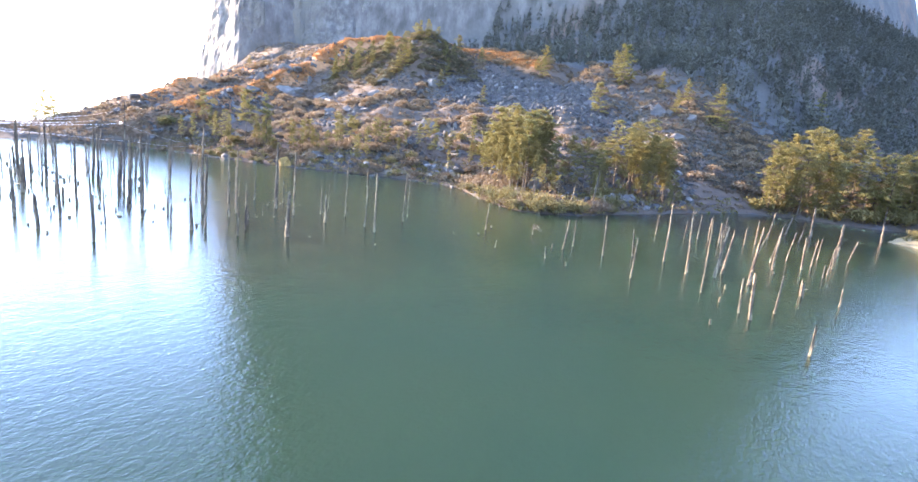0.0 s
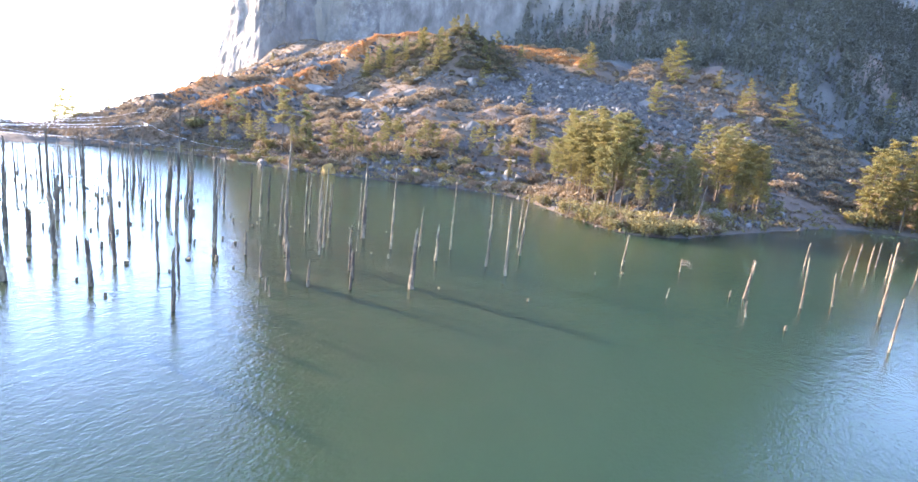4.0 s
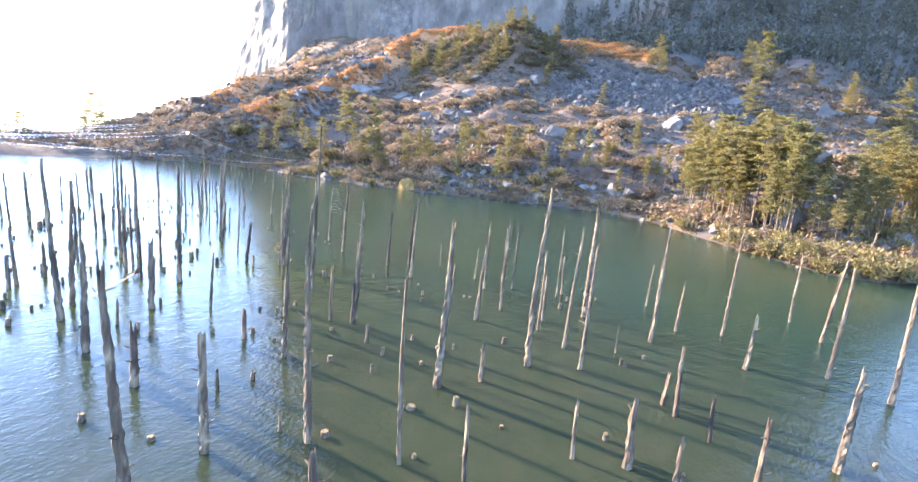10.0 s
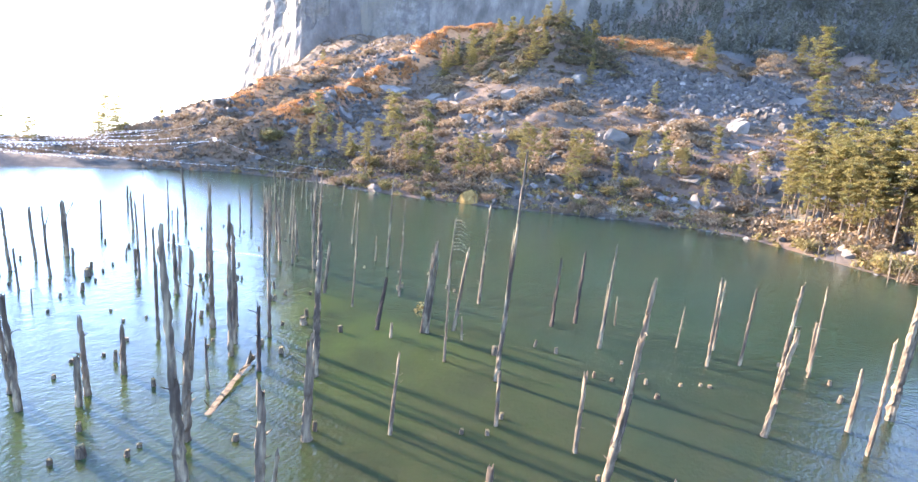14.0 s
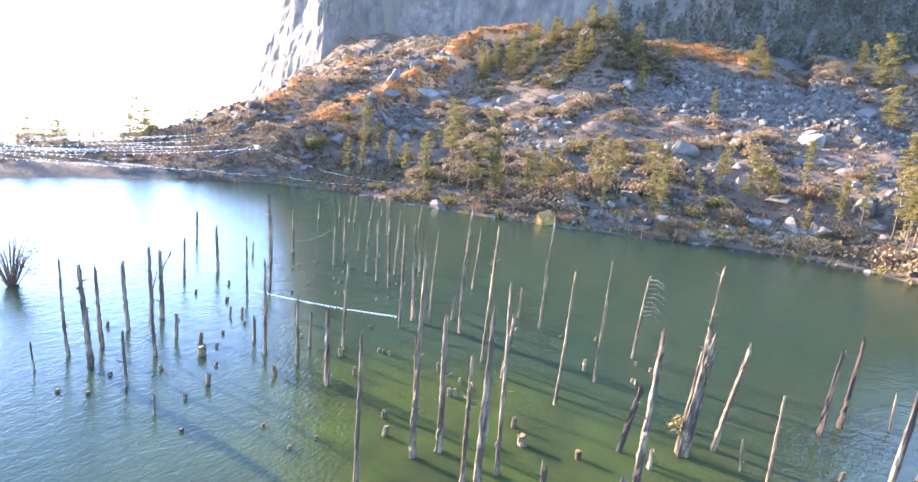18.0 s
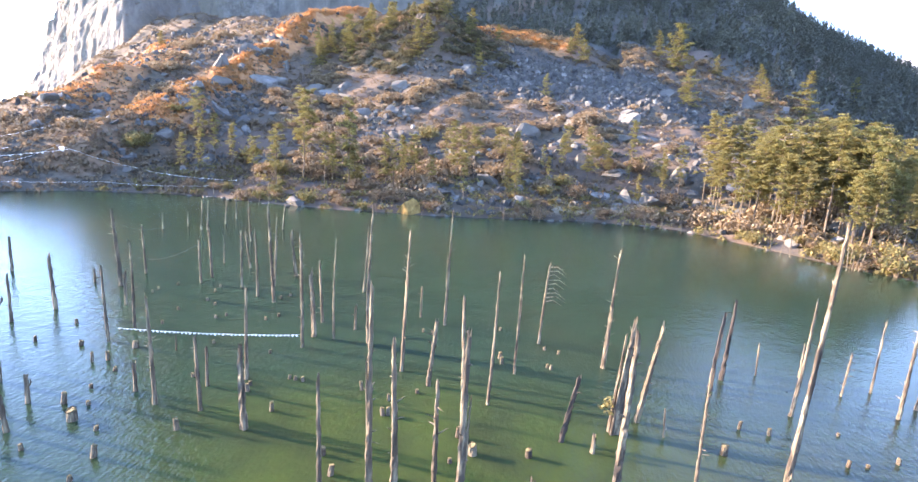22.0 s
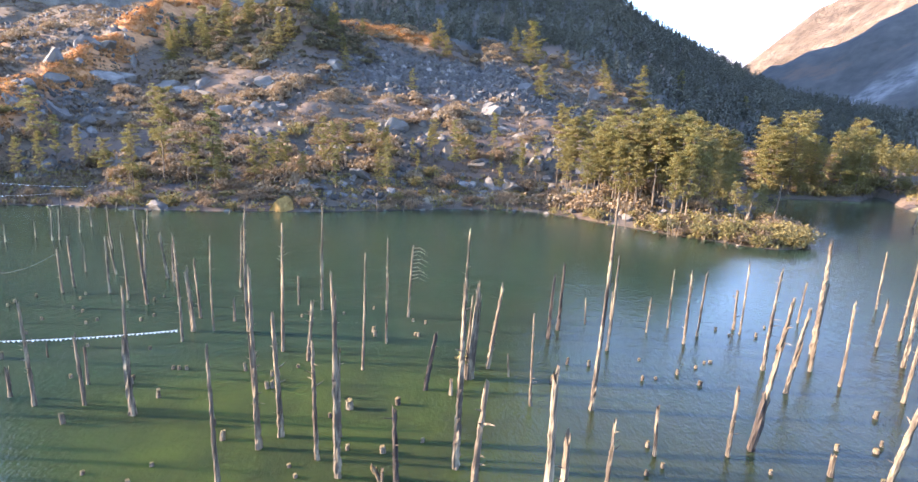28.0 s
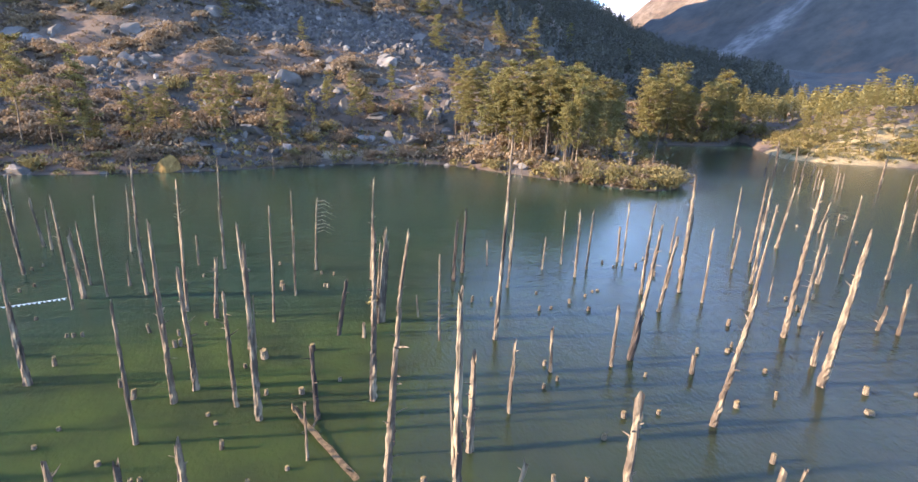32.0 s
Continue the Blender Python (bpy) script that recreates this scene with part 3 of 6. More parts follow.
def pine_mesh(seed, tall=15.0, bare=0.42, spread_r=2.6, tiers=10, cone=0.5, material=None):
    """A mountain pine with flat layered sprays: trunk with limbs, and a crown of many small clumps."""
    rnd = random.Random(seed)
    tree = new("pine_tree")
    bm = bmesh.new()
    lean = Vector((rnd.uniform(-0.5, 0.5), rnd.uniform(-0.5, 0.5), 0))
    line = [Vector((0, 0, -0.6 + (tall + 0.3) * k / 8)) + lean * (k / 8) ** 2 + Vector((rnd.uniform(-0.08, 0.08), rnd.uniform(-0.08, 0.08), 0)) for k in range(9)]
    tube(bm, line, [0.155 * (1 - 0.93 * k / 8) * tall / 15 for k in range(9)], 7)
    verts, faces = [], []

    def stem(h):
        k = min(7, int((h + 0.6) / (tall + 0.3) * 8))
        f = (h + 0.6) / (tall + 0.3) * 8 - k
        return line[k].lerp(line[k + 1], f)

    for i in range(tiers):
        f = i / (tiers - 1)
        h = tall * (bare + (0.985 - bare) * f)
        reach = 0.62 * spread_r * ((1 - f) * cone + (1 - cone) * (math.sqrt(max(0.0, 1 - (2 * f - 0.85) ** 2 / 1.6)) + 0.3 * f) + 0.12) * rnd.uniform(0.7, 1.2)
        count = rnd.randint(4, 6)
        turn = rnd.uniform(0, 6.28)
        for b in range(count):
            if rnd.random() < 0.24:
                continue
            a = turn + 6.28 * b / count + rnd.uniform(-0.5, 0.5)
            r = reach * rnd.uniform(0.35, 1.3)
            base = stem(min(h + rnd.uniform(-0.75, 0.75), tall - 0.1))
            way = Vector((math.cos(a), math.sin(a), rnd.uniform(-0.22, 0.38)))
            tip = base + way * r
            tube(bm, [base, base.lerp(tip, 0.6) + Vector((0, 0, 0.05)), tip], [0.042, 0.028, 0.01], 3, False)
            across = Vector((-way.y, way.x, 0))
            # each limb carries a few separate sprays of needles
            for _ in range(2 + int(r * 1.7)):
                s = rnd.uniform(0.25, 1.05)
                heart = base + way * r * s + across * (0.45 * r * rnd.uniform(-1, 1) * math.sin(min(1.0, s) * 2.4)) + Vector((0, 0, rnd.gauss(0.08, 0.16)))
                size = rnd.uniform(0.28, 0.62)
                dip = rnd.uniform(-0.3, 0.3)
                for _ in range(int(20 + 26 * size)):
                    q, k = rnd.uniform(0, 6.28), math.sqrt(rnd.random()) * size
                    p = heart + Vector((math.cos(q) * k, math.sin(q) * k, dip * math.cos(q) * k + rnd.gauss(0.10, 0.075) * (1.3 - k / size)))
                    leaf_quad(verts, faces, p, rnd.uniform(0.06, 0.155), rnd, 1.0)
    top = stem(tall - 0.05)
    for _ in range(26):
        leaf_quad(verts, faces, top + Vector((rnd.gauss(0, 0.35), rnd.gauss(0, 0.35), rnd.uniform(-0.7, 0.25))), rnd.uniform(0.14, 0.3), rnd)
    part("trunk", bm, BARK, tree, "slender grey-brown trunk")
    from_arrays("crown", [tuple(v) for v in verts], faces, material or NEEDLE, tree)
    return tree


def shrub_mesh(seed, material, n=230, wide=1.3, tall=1.2, name="bush"):
    """A rounded shrub: twigs and many small leaf clumps with gaps."""
    rnd = random.Random(seed)
    bush = new(name)
    bm = bmesh.new()
    ends = []
    for _ in range(11):
        a, r = rnd.uniform(0, 6.28), rnd.uniform(0.2, 0.95) * wide
        tip = Vector((math.cos(a) * r, math.sin(a) * r, tall * rnd.uniform(0.55, 1.0) * (1.1 - 0.45 * (r / wide) ** 2)))
        tube(bm, [(0, 0, -0.25), tip * 0.5 + Vector((0, 0, 0.1)), tip], [0.05, 0.03, 0.012], 3, False)
        ends.append(tip)
    part("branchwork", bm, BARK, bush)
    verts, faces = [], []
    for _ in range(n):
        c = rnd.choice(ends)
        p = c * rnd.uniform(0.45, 1.05) + Vector((rnd.gauss(0, 0.24) * wide, rnd.gauss(0, 0.24) * wide, rnd.gauss(0, 0.13) * tall))
        p.z = max(p.z, 0.03)
        leaf_quad(verts, faces, p, rnd.uniform(0.05, 0.13), rnd, 1.3)
    from_arrays("foliage", [tuple(v) for v in verts], faces, material, bush)
    return bush


def stone_bmesh(seed, cuts=9, sub=2, flat=0.75):
    """An angular boulder about 2 m across: a ball cut by planes and roughened."""
    rnd = random.Random(seed)
    bm = bmesh.new()
    bmesh.ops.create_icosphere(bm, subdivisions=sub, radius=1.0)
    planes = []
    for _ in range(cuts):
        n = Vector((rnd.gauss(0, 1), rnd.gauss(0, 1), rnd.gauss(0, 0.7))).normalized()
        planes.append((n, rnd.uniform(0.30, 0.66)))
    for v in bm.verts:
        p = v.co.copy()
        for n, dist in planes:
            over = p.dot(n) - dist
            if over > 0:
                p -= n * over
        p *= 1.35 * (1 + 0.16 * noise.noise(p * 2.1 + Vector((seed, 0, 0))) + 0.06 * noise.noise(p * 6.0 + Vector((0, seed, 0))))
        p.z *= flat
        v.co = p
    return bm


def lay(source, x, y, size=1.0, turn=0.0, sink=0.0, tilt=0.0, z=None, squash=1.0):
    """A copy of a thing standing on the ground."""
    base = ground_z(x, y) if z is None else z
    ob = copy_thing(source, Matrix.Translation((x, y, base - sink)) @ Euler((tilt, 0, turn)).to_matrix().to_4x4())
    ob.scale = (size, size, size * squash)
    return ob


def scatter(n, seed, where, test=None):
    rnd = random.Random(seed)
    got = []
    tries = 0
    while len(got) < n and tries < n * 60:
        tries += 1
        x, y = rnd.uniform(where[0], where[1]), rnd.uniform(where[2], where[3])
        if test is None or test(x, y):
            got.append((x, y, rnd))
    return got


def shore_d(x, y):
    return -float(inside_distance(np.array([x]), np.array([y]), LAKE)[0])


pines = [pine_mesh(11, 15.5, 0.36, 3.0, 13, 0.40), pine_mesh(12, 14.0, 0.30, 2.8, 13, 0.5), pine_mesh(13, 16.5, 0.42, 3.3, 12, 0.3),
         pine_mesh(14, 13.0, 0.22, 2.8, 13, 0.6), pine_mesh(15, 15.0, 0.46, 3.3, 10, 0.2)]
broad = [pine_mesh(16, 14.5, 0.20, 3.7, 15, 0.35), pine_mesh(17, 13.0, 0.16, 3.5, 15, 0.5), pine_mesh(18, 15.5, 0.26, 3.9, 15, 0.3)]
firs = [pine_mesh(21, 12.0, 0.05, 6.4, 17, 0.95), pine_mesh(22, 10.0, 0.06, 5.8, 14, 0.8)]
PINE_LABEL = "slender green pine with flat layered crown and bare lower trunk"
for t_ in pines:
    tagged(t_, PINE_LABEL, "tree", "pines round the lake")
for t_ in broad:
    tagged(t_, "full-crowned sunlit green pine on the wooded point", "tree", "pines round the lake")
for t_ in firs:
    tagged(t_, "conical olive-green fir on the rocky slope", "tree", "firs on the slope")


used = set()


def stand(src, x, y, size, turn, sink=0.0, tilt=0.0, squash=1.0, z=None):
    """The first use of a shape places the shape itself, each later one a copy."""
    if src in used:
        return lay(src, x, y, size, turn, sink, tilt, z, squash)
    used.add(src)
    base = ground_z(x, y) if z is None else z
    src.matrix_basis = Matrix.Translation((x, y, base - sink)) @ Euler((tilt, 0, turn)).to_matrix().to_4x4() @ Matrix.Diagonal((size, size, size * squash, 1))
    return src


def plant(sources, spots, lo, hi):
    for x, y, rnd in spots:
        stand(rnd.choice(sources), x, y, rnd.uniform(lo, hi), rnd.uniform(0, 6.28))


luck = random.Random(77)
TALL = {}
for src_, tall_ in zip(pines + broad + firs, (15.5, 14.0, 16.5, 13.0, 15.0, 14.5, 13.0, 15.5, 12.0, 10.0)):
    TALL[src_.name] = tall_


def single(sources, x, y, tall):
    src = luck.choice(sources)
    stand(src, x, y, tall / TALL[src.name], luck.uniform(0, 6.28))


def shore_pine(x, y, tall):
    single(pines, x, y, tall)


def point_pine(x, y, tall):
    single(pines[:3] + pines[4:], x, y, tall)


def far_pine(x, y, tall):
    single(broad, x, y, tall)


def slope_fir(x, y, tall):
    single(firs, x, y, tall)




# ---- trees ----
shore_pine(-135.4, 102.6, 10.9)
shore_pine(-131.7, 102.1, 7.8)
shore_pine(-126.9, 99.9, 7.9)
shore_pine(-119.5, 94.5, 7.4)
shore_pine(-116.6, 95.7, 7.8)
shore_pine(-112.5, 97.4, 14.0)
shore_pine(-108.4, 96.6, 8.3)
shore_pine(-104.4, 96.7, 13.7)
shore_pine(-103.5, 96.6, 7.6)
shore_pine(-99.7, 100.2, 8.4)
shore_pine(-98.0, 99.2, 7.8)
shore_pine(-95.4, 101.7, 8.2)
shore_pine(-92.3, 100.9, 5.7)
shore_pine(-89.9, 105.2, 9.2)
shore_pine(-88.3, 104.5, 9.3)
shore_pine(-86.7, 106.8, 8.6)
shore_pine(-82.1, 110.7, 7.6)
shore_pine(-80.6, 110.9, 7.4)
shore_pine(-76.0, 114.4, 4.8)
shore_pine(-72.8, 115.5, 7.3)
shore_pine(-68.2, 115.1, 9.7)
shore_pine(-64.9, 116.6, 5.4)
shore_pine(-61.5, 114.8, 4.3)
shore_pine(-57.0, 115.5, 5.4)
shore_pine(-53.2, 113.9, 8.5)
shore_pine(-49.6, 112.3, 14.4)
shore_pine(-48.3, 110.5, 14.0)
shore_pine(-45.0, 110.9, 11.7)
point_pine(-44.4, 101.7, 12.5)
point_pine(-43.2, 98.7, 14.7)
point_pine(-40.1, 103.2, 13.1)
point_pine(-39.9, 97.2, 14.7)
point_pine(-38.6, 94.0, 15.4)
point_pine(-35.4, 99.5, 13.1)
point_pine(-35.8, 93.0, 14.0)
point_pine(-34.6, 91.4, 12.9)
point_pine(-31.4, 96.3, 9.8)
point_pine(-32.0, 89.2, 8.2)
point_pine(-28.8, 92.8, 6.5)
point_pine(-29.9, 86.5, 5.4)
point_pine(-28.2, 86.8, 4.6)
point_pine(-22.8, 93.6, 5.3)
point_pine(-44.9, 103.9, 12.3)
point_pine(-42.7, 105.0, 12.4)
point_pine(-37.4, 102.3, 13.9)
point_pine(-35.2, 97.2, 13.7)
point_pine(-33.0, 96.9, 12.7)
point_pine(-31.0, 93.8, 8.6)
far_wood = random.Random(88)
for k in range(34):
    x = 5 + 36 * k / 33
    far_pine(x + far_wood.uniform(-1, 1), 138 + 10 * ramp(x, 24, 42) + far_wood.choice((2.5, 5, 8, 12, 15)) + far_wood.uniform(-1, 1), far_wood.uniform(9, 15) + 4 * math.exp(-((x - 12) / 7) ** 2))
for x, y, tall in ((-44.5, 199.0, 13.5), (-44.1, 171.0, 9.5), (-21.7, 193.5, 7.5), (-23.0, 183.0, 7.0), (-11.4, 187.0, 12.5), (18.0, 231.0, 10.0), (-49.1, 207.0, 8.0), (-31.8, 204.0, 6.0),
                   (-74.8, 203.0, 7.5), (-72.0, 194.0, 6.5), (58.0, 258.0, 8.0), (-76.0, 199.0, 4.5)):
    slope_fir(x, y, tall)
plant(pines, scatter(30, 1, (-50, -33, 82, 114), lambda x, y: 0.8 < shore_d(x, y) < 14 and y > 52 - x), 0.55, 0.88)
plant(pines, scatter(24, 2, (-134, -52, 92, 128), lambda x, y: 3 < shore_d(x, y) < 20), 0.35, 0.62)
plant(broad, scatter(70, 4, (32, 110, 98, 150), lambda x, y: 5 < shore_d(x, y) < 36 and y < 122 + 0.1 * x), 0.4, 0.66)
plant(pines, scatter(14, 5, (-20, 4, 96, 126), lambda x, y: 1.0 < shore_d(x, y) < 12), 0.2, 0.4)
plant(pines, scatter(26, 9, (-29, -12, 110, 138), lambda x, y: 1.5 < shore_d(x, y) < 16 and abs(y - 122 - (x + 20)) < 12), 0.65, 0.92)
for x, y, tall in ((-29.0, 98.0, 10.5), (-27.2, 96.5, 9.0), (-27.0, 101.0, 10.5), (-25.0, 99.0, 8.5), (-25.2, 104.0, 10.0), (-24.0, 101.5, 8.0)):
    point_pine(x, y, tall)
plant(pines, scatter(22, 6, (-196, -166, 38, 104), lambda x, y: shore_d(x, y) > 4), 0.25, 0.5)
plant(firs, scatter(16, 7, (-250, -190, 100, 190)), 0.35, 0.65)
plant(firs, scatter(16, 10, (-145, -98, 165, 198)), 0.4, 0.7)
for x, y, s in ((-184, 87, 0.9), (-187, 91, 0.7), (-189, 95, 0.55), (-182, 83, 0.5), (-181, 66, 0.65), (-176, 68, 0.5), (-184, 61, 0.6), (-186, 72, 0.45),
                (-199, 112, 0.5), (-203, 118, 0.4), (-207, 126, 0.5), (-214, 138, 0.4), (-222, 150, 0.45), (-228, 160, 0.4)):
    stand(luck.choice(firs), x, y, s, luck.uniform(0, 6.28), 0.2)
for x, y, tall in ((-146.0, 168.0, 8.0), (-143.5, 171.5, 9.0), (-141.0, 168.0, 7.5), (-138.5, 173.0, 9.5), (-136.0, 168.0, 8.0), (-133.0, 173.0, 8.5), (-130.0, 169.5, 7.0), (-127.0, 175.0, 7.5)):
    single(firs + pines[3:4], x, y, tall)
plant(firs, scatter(8, 8, (-150, -80, 150, 215), lambda x, y: shore_d(x, y) > 25), 0.35, 0.7)

# ---- shrubs ----
shrubs = [shrub_mesh(31, SHRUB, 700, 1.5, 1.2), shrub_mesh(32, SHRUB, 600, 1.2, 1.0), shrub_mesh(33, SHRUB_GREEN, 900, 1.4, 1.3), shrub_mesh(34, SHRUB, 760, 1.9, 1.1)]
rusty = [shrub_mesh(35, RUST, 200, 1.2, 0.9)]
for b_ in shrubs:
    tagged(b_, "dry brown-olive shrub on the rocky slope", "bush", "shrubs on the slope")
tagged(shrubs[2], "grey-green leafy shrub near the shore", "bush", "shrubs on the slope")
tagged(rusty[0], "rust-orange autumn shrub on the slope", "bush", "shrubs on the slope")
plant([shrubs[2], shrubs[2], shrubs[0]], scatter(56, 41, (-42, -19, 76, 100), lambda x, y: 0.3 < shore_d(x, y) < 4.5), 0.8, 1.5)
plant(shrubs, scatter(60, 42, (-136, -44, 88, 118), lambda x, y: 0.4 < shore_d(x, y) < 7), 0.6, 1.2)
plant(shrubs, scatter(86, 43, (-165, -20, 96, 150), lambda x, y: 7 < shore_d(x, y) < 40), 0.9, 1.9)
plant(rusty, scatter(22, 45, (-120, -76, 200, 212)), 0.8, 1.5)
plant(rusty, scatter(40, 49, (-172, -145, 105, 205), lambda x, y: float(line_distance(np.array([x]), np.array([y]), SPUR_A)[0]) < 5), 0.6, 1.2)
plant(rusty, scatter(7, 46, (-110, -60, 104, 122), lambda x, y: shore_d(x, y) > 3), 0.5, 0.9)
plant(broad, scatter(16, 13, (4, 44, 136, 160), lambda x, y: 0.6 < shore_d(x, y) < 3.5), 0.3, 0.6)
plant([shrubs[2]], scatter(22, 50, (2, 44, 134, 160), lambda x, y: 0.3 < shore_d(x, y) < 3), 1.2, 2.2)
plant([shrubs[2]], scatter(30, 47, (22, 80, 96, 140), lambda x, y: 2 < shore_d(x, y) < 12), 0.6, 1.3)

# ---- boulders ----
def boulder_shape(seed, material, label, cuts=9, flat=0.75):
    ob = part("boulder", stone_bmesh(seed, cuts, 3, flat), material)
    return tagged(ob, label, "boulder", "boulders on the slope")


grey = [boulder_shape(60 + k, STONE, "angular grey boulder lying on the dry slope", 8 + k, 0.65 + 0.07 * (k % 4)) for k in range(6)]
white = boulder_shape(71, PALESTONE, "large pale sunlit boulder on the slope", 10, 0.9)
ochre = boulder_shape(72, OCHRE, "ochre-yellow boulder at the water's edge", 7, 1.0)


def rock(src, x, y, size, turn=0.0, tilt=0.0, squash=1.0, sink=0.25, z=None):
    return stand(src, x, y, size, turn, sink * size, tilt, squash, z)


rock(ochre, -92.8, 91.3, 1.75, 0.6, 0.1, 1.2, 0.1, 0.2)
tagged(rock(grey[0], -108.3, 89.4, 1.8, 0.4, 0.2, 1.0, 0.2, 0.2), "grey boulder with a pale streak standing in the shallows")
rock(white, -58.8, 153.6, 2.7, 0.4, 0.2, 1.1)
rock(grey[1], -57.5, 148.5, 3.0, 1.2, 0.1, 0.7)
rock(white, -75.4, 147.0, 2.1, 2.2, 0.5, 0.8)
rock(grey[2], -72.0, 149.0, 2.6, 0.2, 0.3, 0.8)
rock(grey[3], -162.0, 145.5, 2.6, 0.9, 0.2, 1.5, 0.2)
rock(grey[4], -115.0, 153.4, 2.6, 0.1, 0.1, 1.2)
rock(white, -134.9, 152.2, 1.9, 1.1, 0.3)
rock(grey[5], -131.0, 153.0, 2.6, 2.0, 0.3)
rock(ochre, -144.0, 112.0, 2.0, 1.4, 0.1)
rock(grey[0], -54.1, 168.1, 1.9, 0.7, 0.2)
rock(white, -85.2, 106.6, 0.75, 0.3, 0.1, 1.5, 0.2)
rock(white, -66.0, 111.5, 1.5, 1.3, 0.2, 0.9)
rock(grey[2], -62.0, 112.0, 2.2, 1.9, 0.2, 0.8)
rock(white, -60.5, 111.0, 1.0, 0.9, 0.3, 0.8)
rock(grey[3], -118.0, 90.8, 1.2, 0.5, 0.1, 0.6, 0.2, 0.1)
for x, y, rnd in scatter(170, 81, (-200, -18, 98, 182), lambda x, y: 4 < shore_d(x, y) < 78):
    rock(rnd.choice(grey + [white] * (rnd.random() < 0.12)), x, y, 0.7 + 2.8 * rnd.random() ** 2.0, rnd.uniform(0, 6.28), rnd.uniform(-0.4, 0.4), rnd.uniform(0.7, 1.1))
for x, y, rnd in scatter(60, 83, (-200, -136, 74, 135), lambda x, y: 0.3 < shore_d(x, y)):
    rock(rnd.choice(grey), x, y, 0.4 + 1.3 * rnd.random() ** 2, rnd.uniform(0, 6.28), rnd.uniform(-0.4, 0.4), rnd.uniform(0.7, 1.1))
for x, y, rnd in scatter(40, 82, (-150, -20, 78, 112), lambda x, y: -0.6 < shore_d(x, y) < 0.7):
    rock(rnd.choice(grey), x, y, rnd.uniform(0.2, 0.6), rnd.uniform(0, 6.28), 0, 0.8, 0.2, 0.05)


def joined(name, label, category, material, spots, maker, seed):
    """Uncountable small pieces as one mesh."""
    rnd = random.Random(seed)
    verts, faces = [], []
    spots = np.array(spots)
    zs = height(spots[:, 0], spots[:, 1])
    for (x, y), z in zip(spots, zs):
        maker(verts, faces, Vector((x, y, z)), rnd)
    ob = from_arrays(name, [tuple(v) for v in verts], faces, material)
    return tagged(ob, label, category, kind="stuff")


ICO = [Vector(v).normalized() for v in ((0, 1, 1.6), (0, -1, 1.6), (0, 1, -1.6), (0, -1, -1.6), (1, 1.6, 0), (-1, 1.6, 0), (1, -1.6, 0), (-1, -1.6, 0), (1.6, 0, 1), (-1.6, 0, 1), (1.6, 0, -1), (-1.6, 0, -1))]
ICO_F = [(0, 1, 8), (0, 8, 4), (0, 4, 5), (0, 5, 9), (0, 9, 1), (1, 6, 8), (8, 6, 10), (8, 10, 4), (4, 10, 2), (4, 2, 5), (5, 2, 11), (5, 11, 9), (9, 11, 7), (9, 7, 1), (1, 7, 6), (3, 6, 7), (3, 7, 11), (3, 11, 2), (3, 2, 10), (3, 10, 6)]


def pebble(verts, faces, p, rnd):
    n = len(verts)
    s = 0.16 + 1.0 * rnd.random() ** 4
    turn = Euler((rnd.uniform(0, 6), rnd.uniform(0, 6), rnd.uniform(0, 6))).to_matrix()
    q = Vector((rnd.uniform(0.7, 1.3), rnd.uniform(0.7, 1.3), rnd.uniform(0.5, 0.9))) * s
    verts.extend(p + turn @ Vector((v.x * q.x * rnd.uniform(0.75, 1.2), v.y * q.y * rnd.uniform(0.6, 1.3), v.z * q.z * rnd.uniform(0.6, 1.2))) for v in ICO)
    faces.extend((a + n, b + n, c + n) for a, b, c in ICO_F)


def tuft(verts, faces, p, rnd):
    r = rnd.uniform(0.35, 1.1)
    for _ in range(int(10 + 12 * r)):
        a, k = rnd.uniform(0, 6.28), math.sqrt(rnd.random()) * r
        leaf_quad(verts, faces, p + Vector((math.cos(a) * k, math.sin(a) * k, rnd.uniform(0.05, 0.75) * r * (1.1 - k / r * 0.6))), rnd.uniform(0.11, 0.26), rnd, 1.3)


def rounded_bush(verts, faces, p, rnd):
    r = 0.8 + 2.0 * rnd.random() ** 1.5
    for _ in range(int(105 * r)):
        a, k = rnd.uniform(0, 6.28), math.sqrt(rnd.random()) * r
        top = 0.85 * r * math.sqrt(max(0.05, 1.05 - (k / r) ** 2))
        leaf_quad(verts, faces, p + Vector((math.cos(a) * k, math.sin(a) * k, top * rnd.uniform(0.55, 1.0))), rnd.uniform(0.14, 0.30), rnd, 1.2)


def spots_where(n, seed, where, test):
    r = np.random.RandomState(seed)
    x, y = r.uniform(where[0], where[1], n), r.uniform(where[2], where[3], n)
    d = -inside_distance(x, y, LAKE)
    keep = test(x, y, d)
    return np.stack([x[keep], y[keep]], -1)


def in_scree(x, y):
    return ((x + 72) / 36) ** 2 + ((y - 176) / 18) ** 2 + fractal(x, y, 12.0, 3, 44) * 2.2 < 1


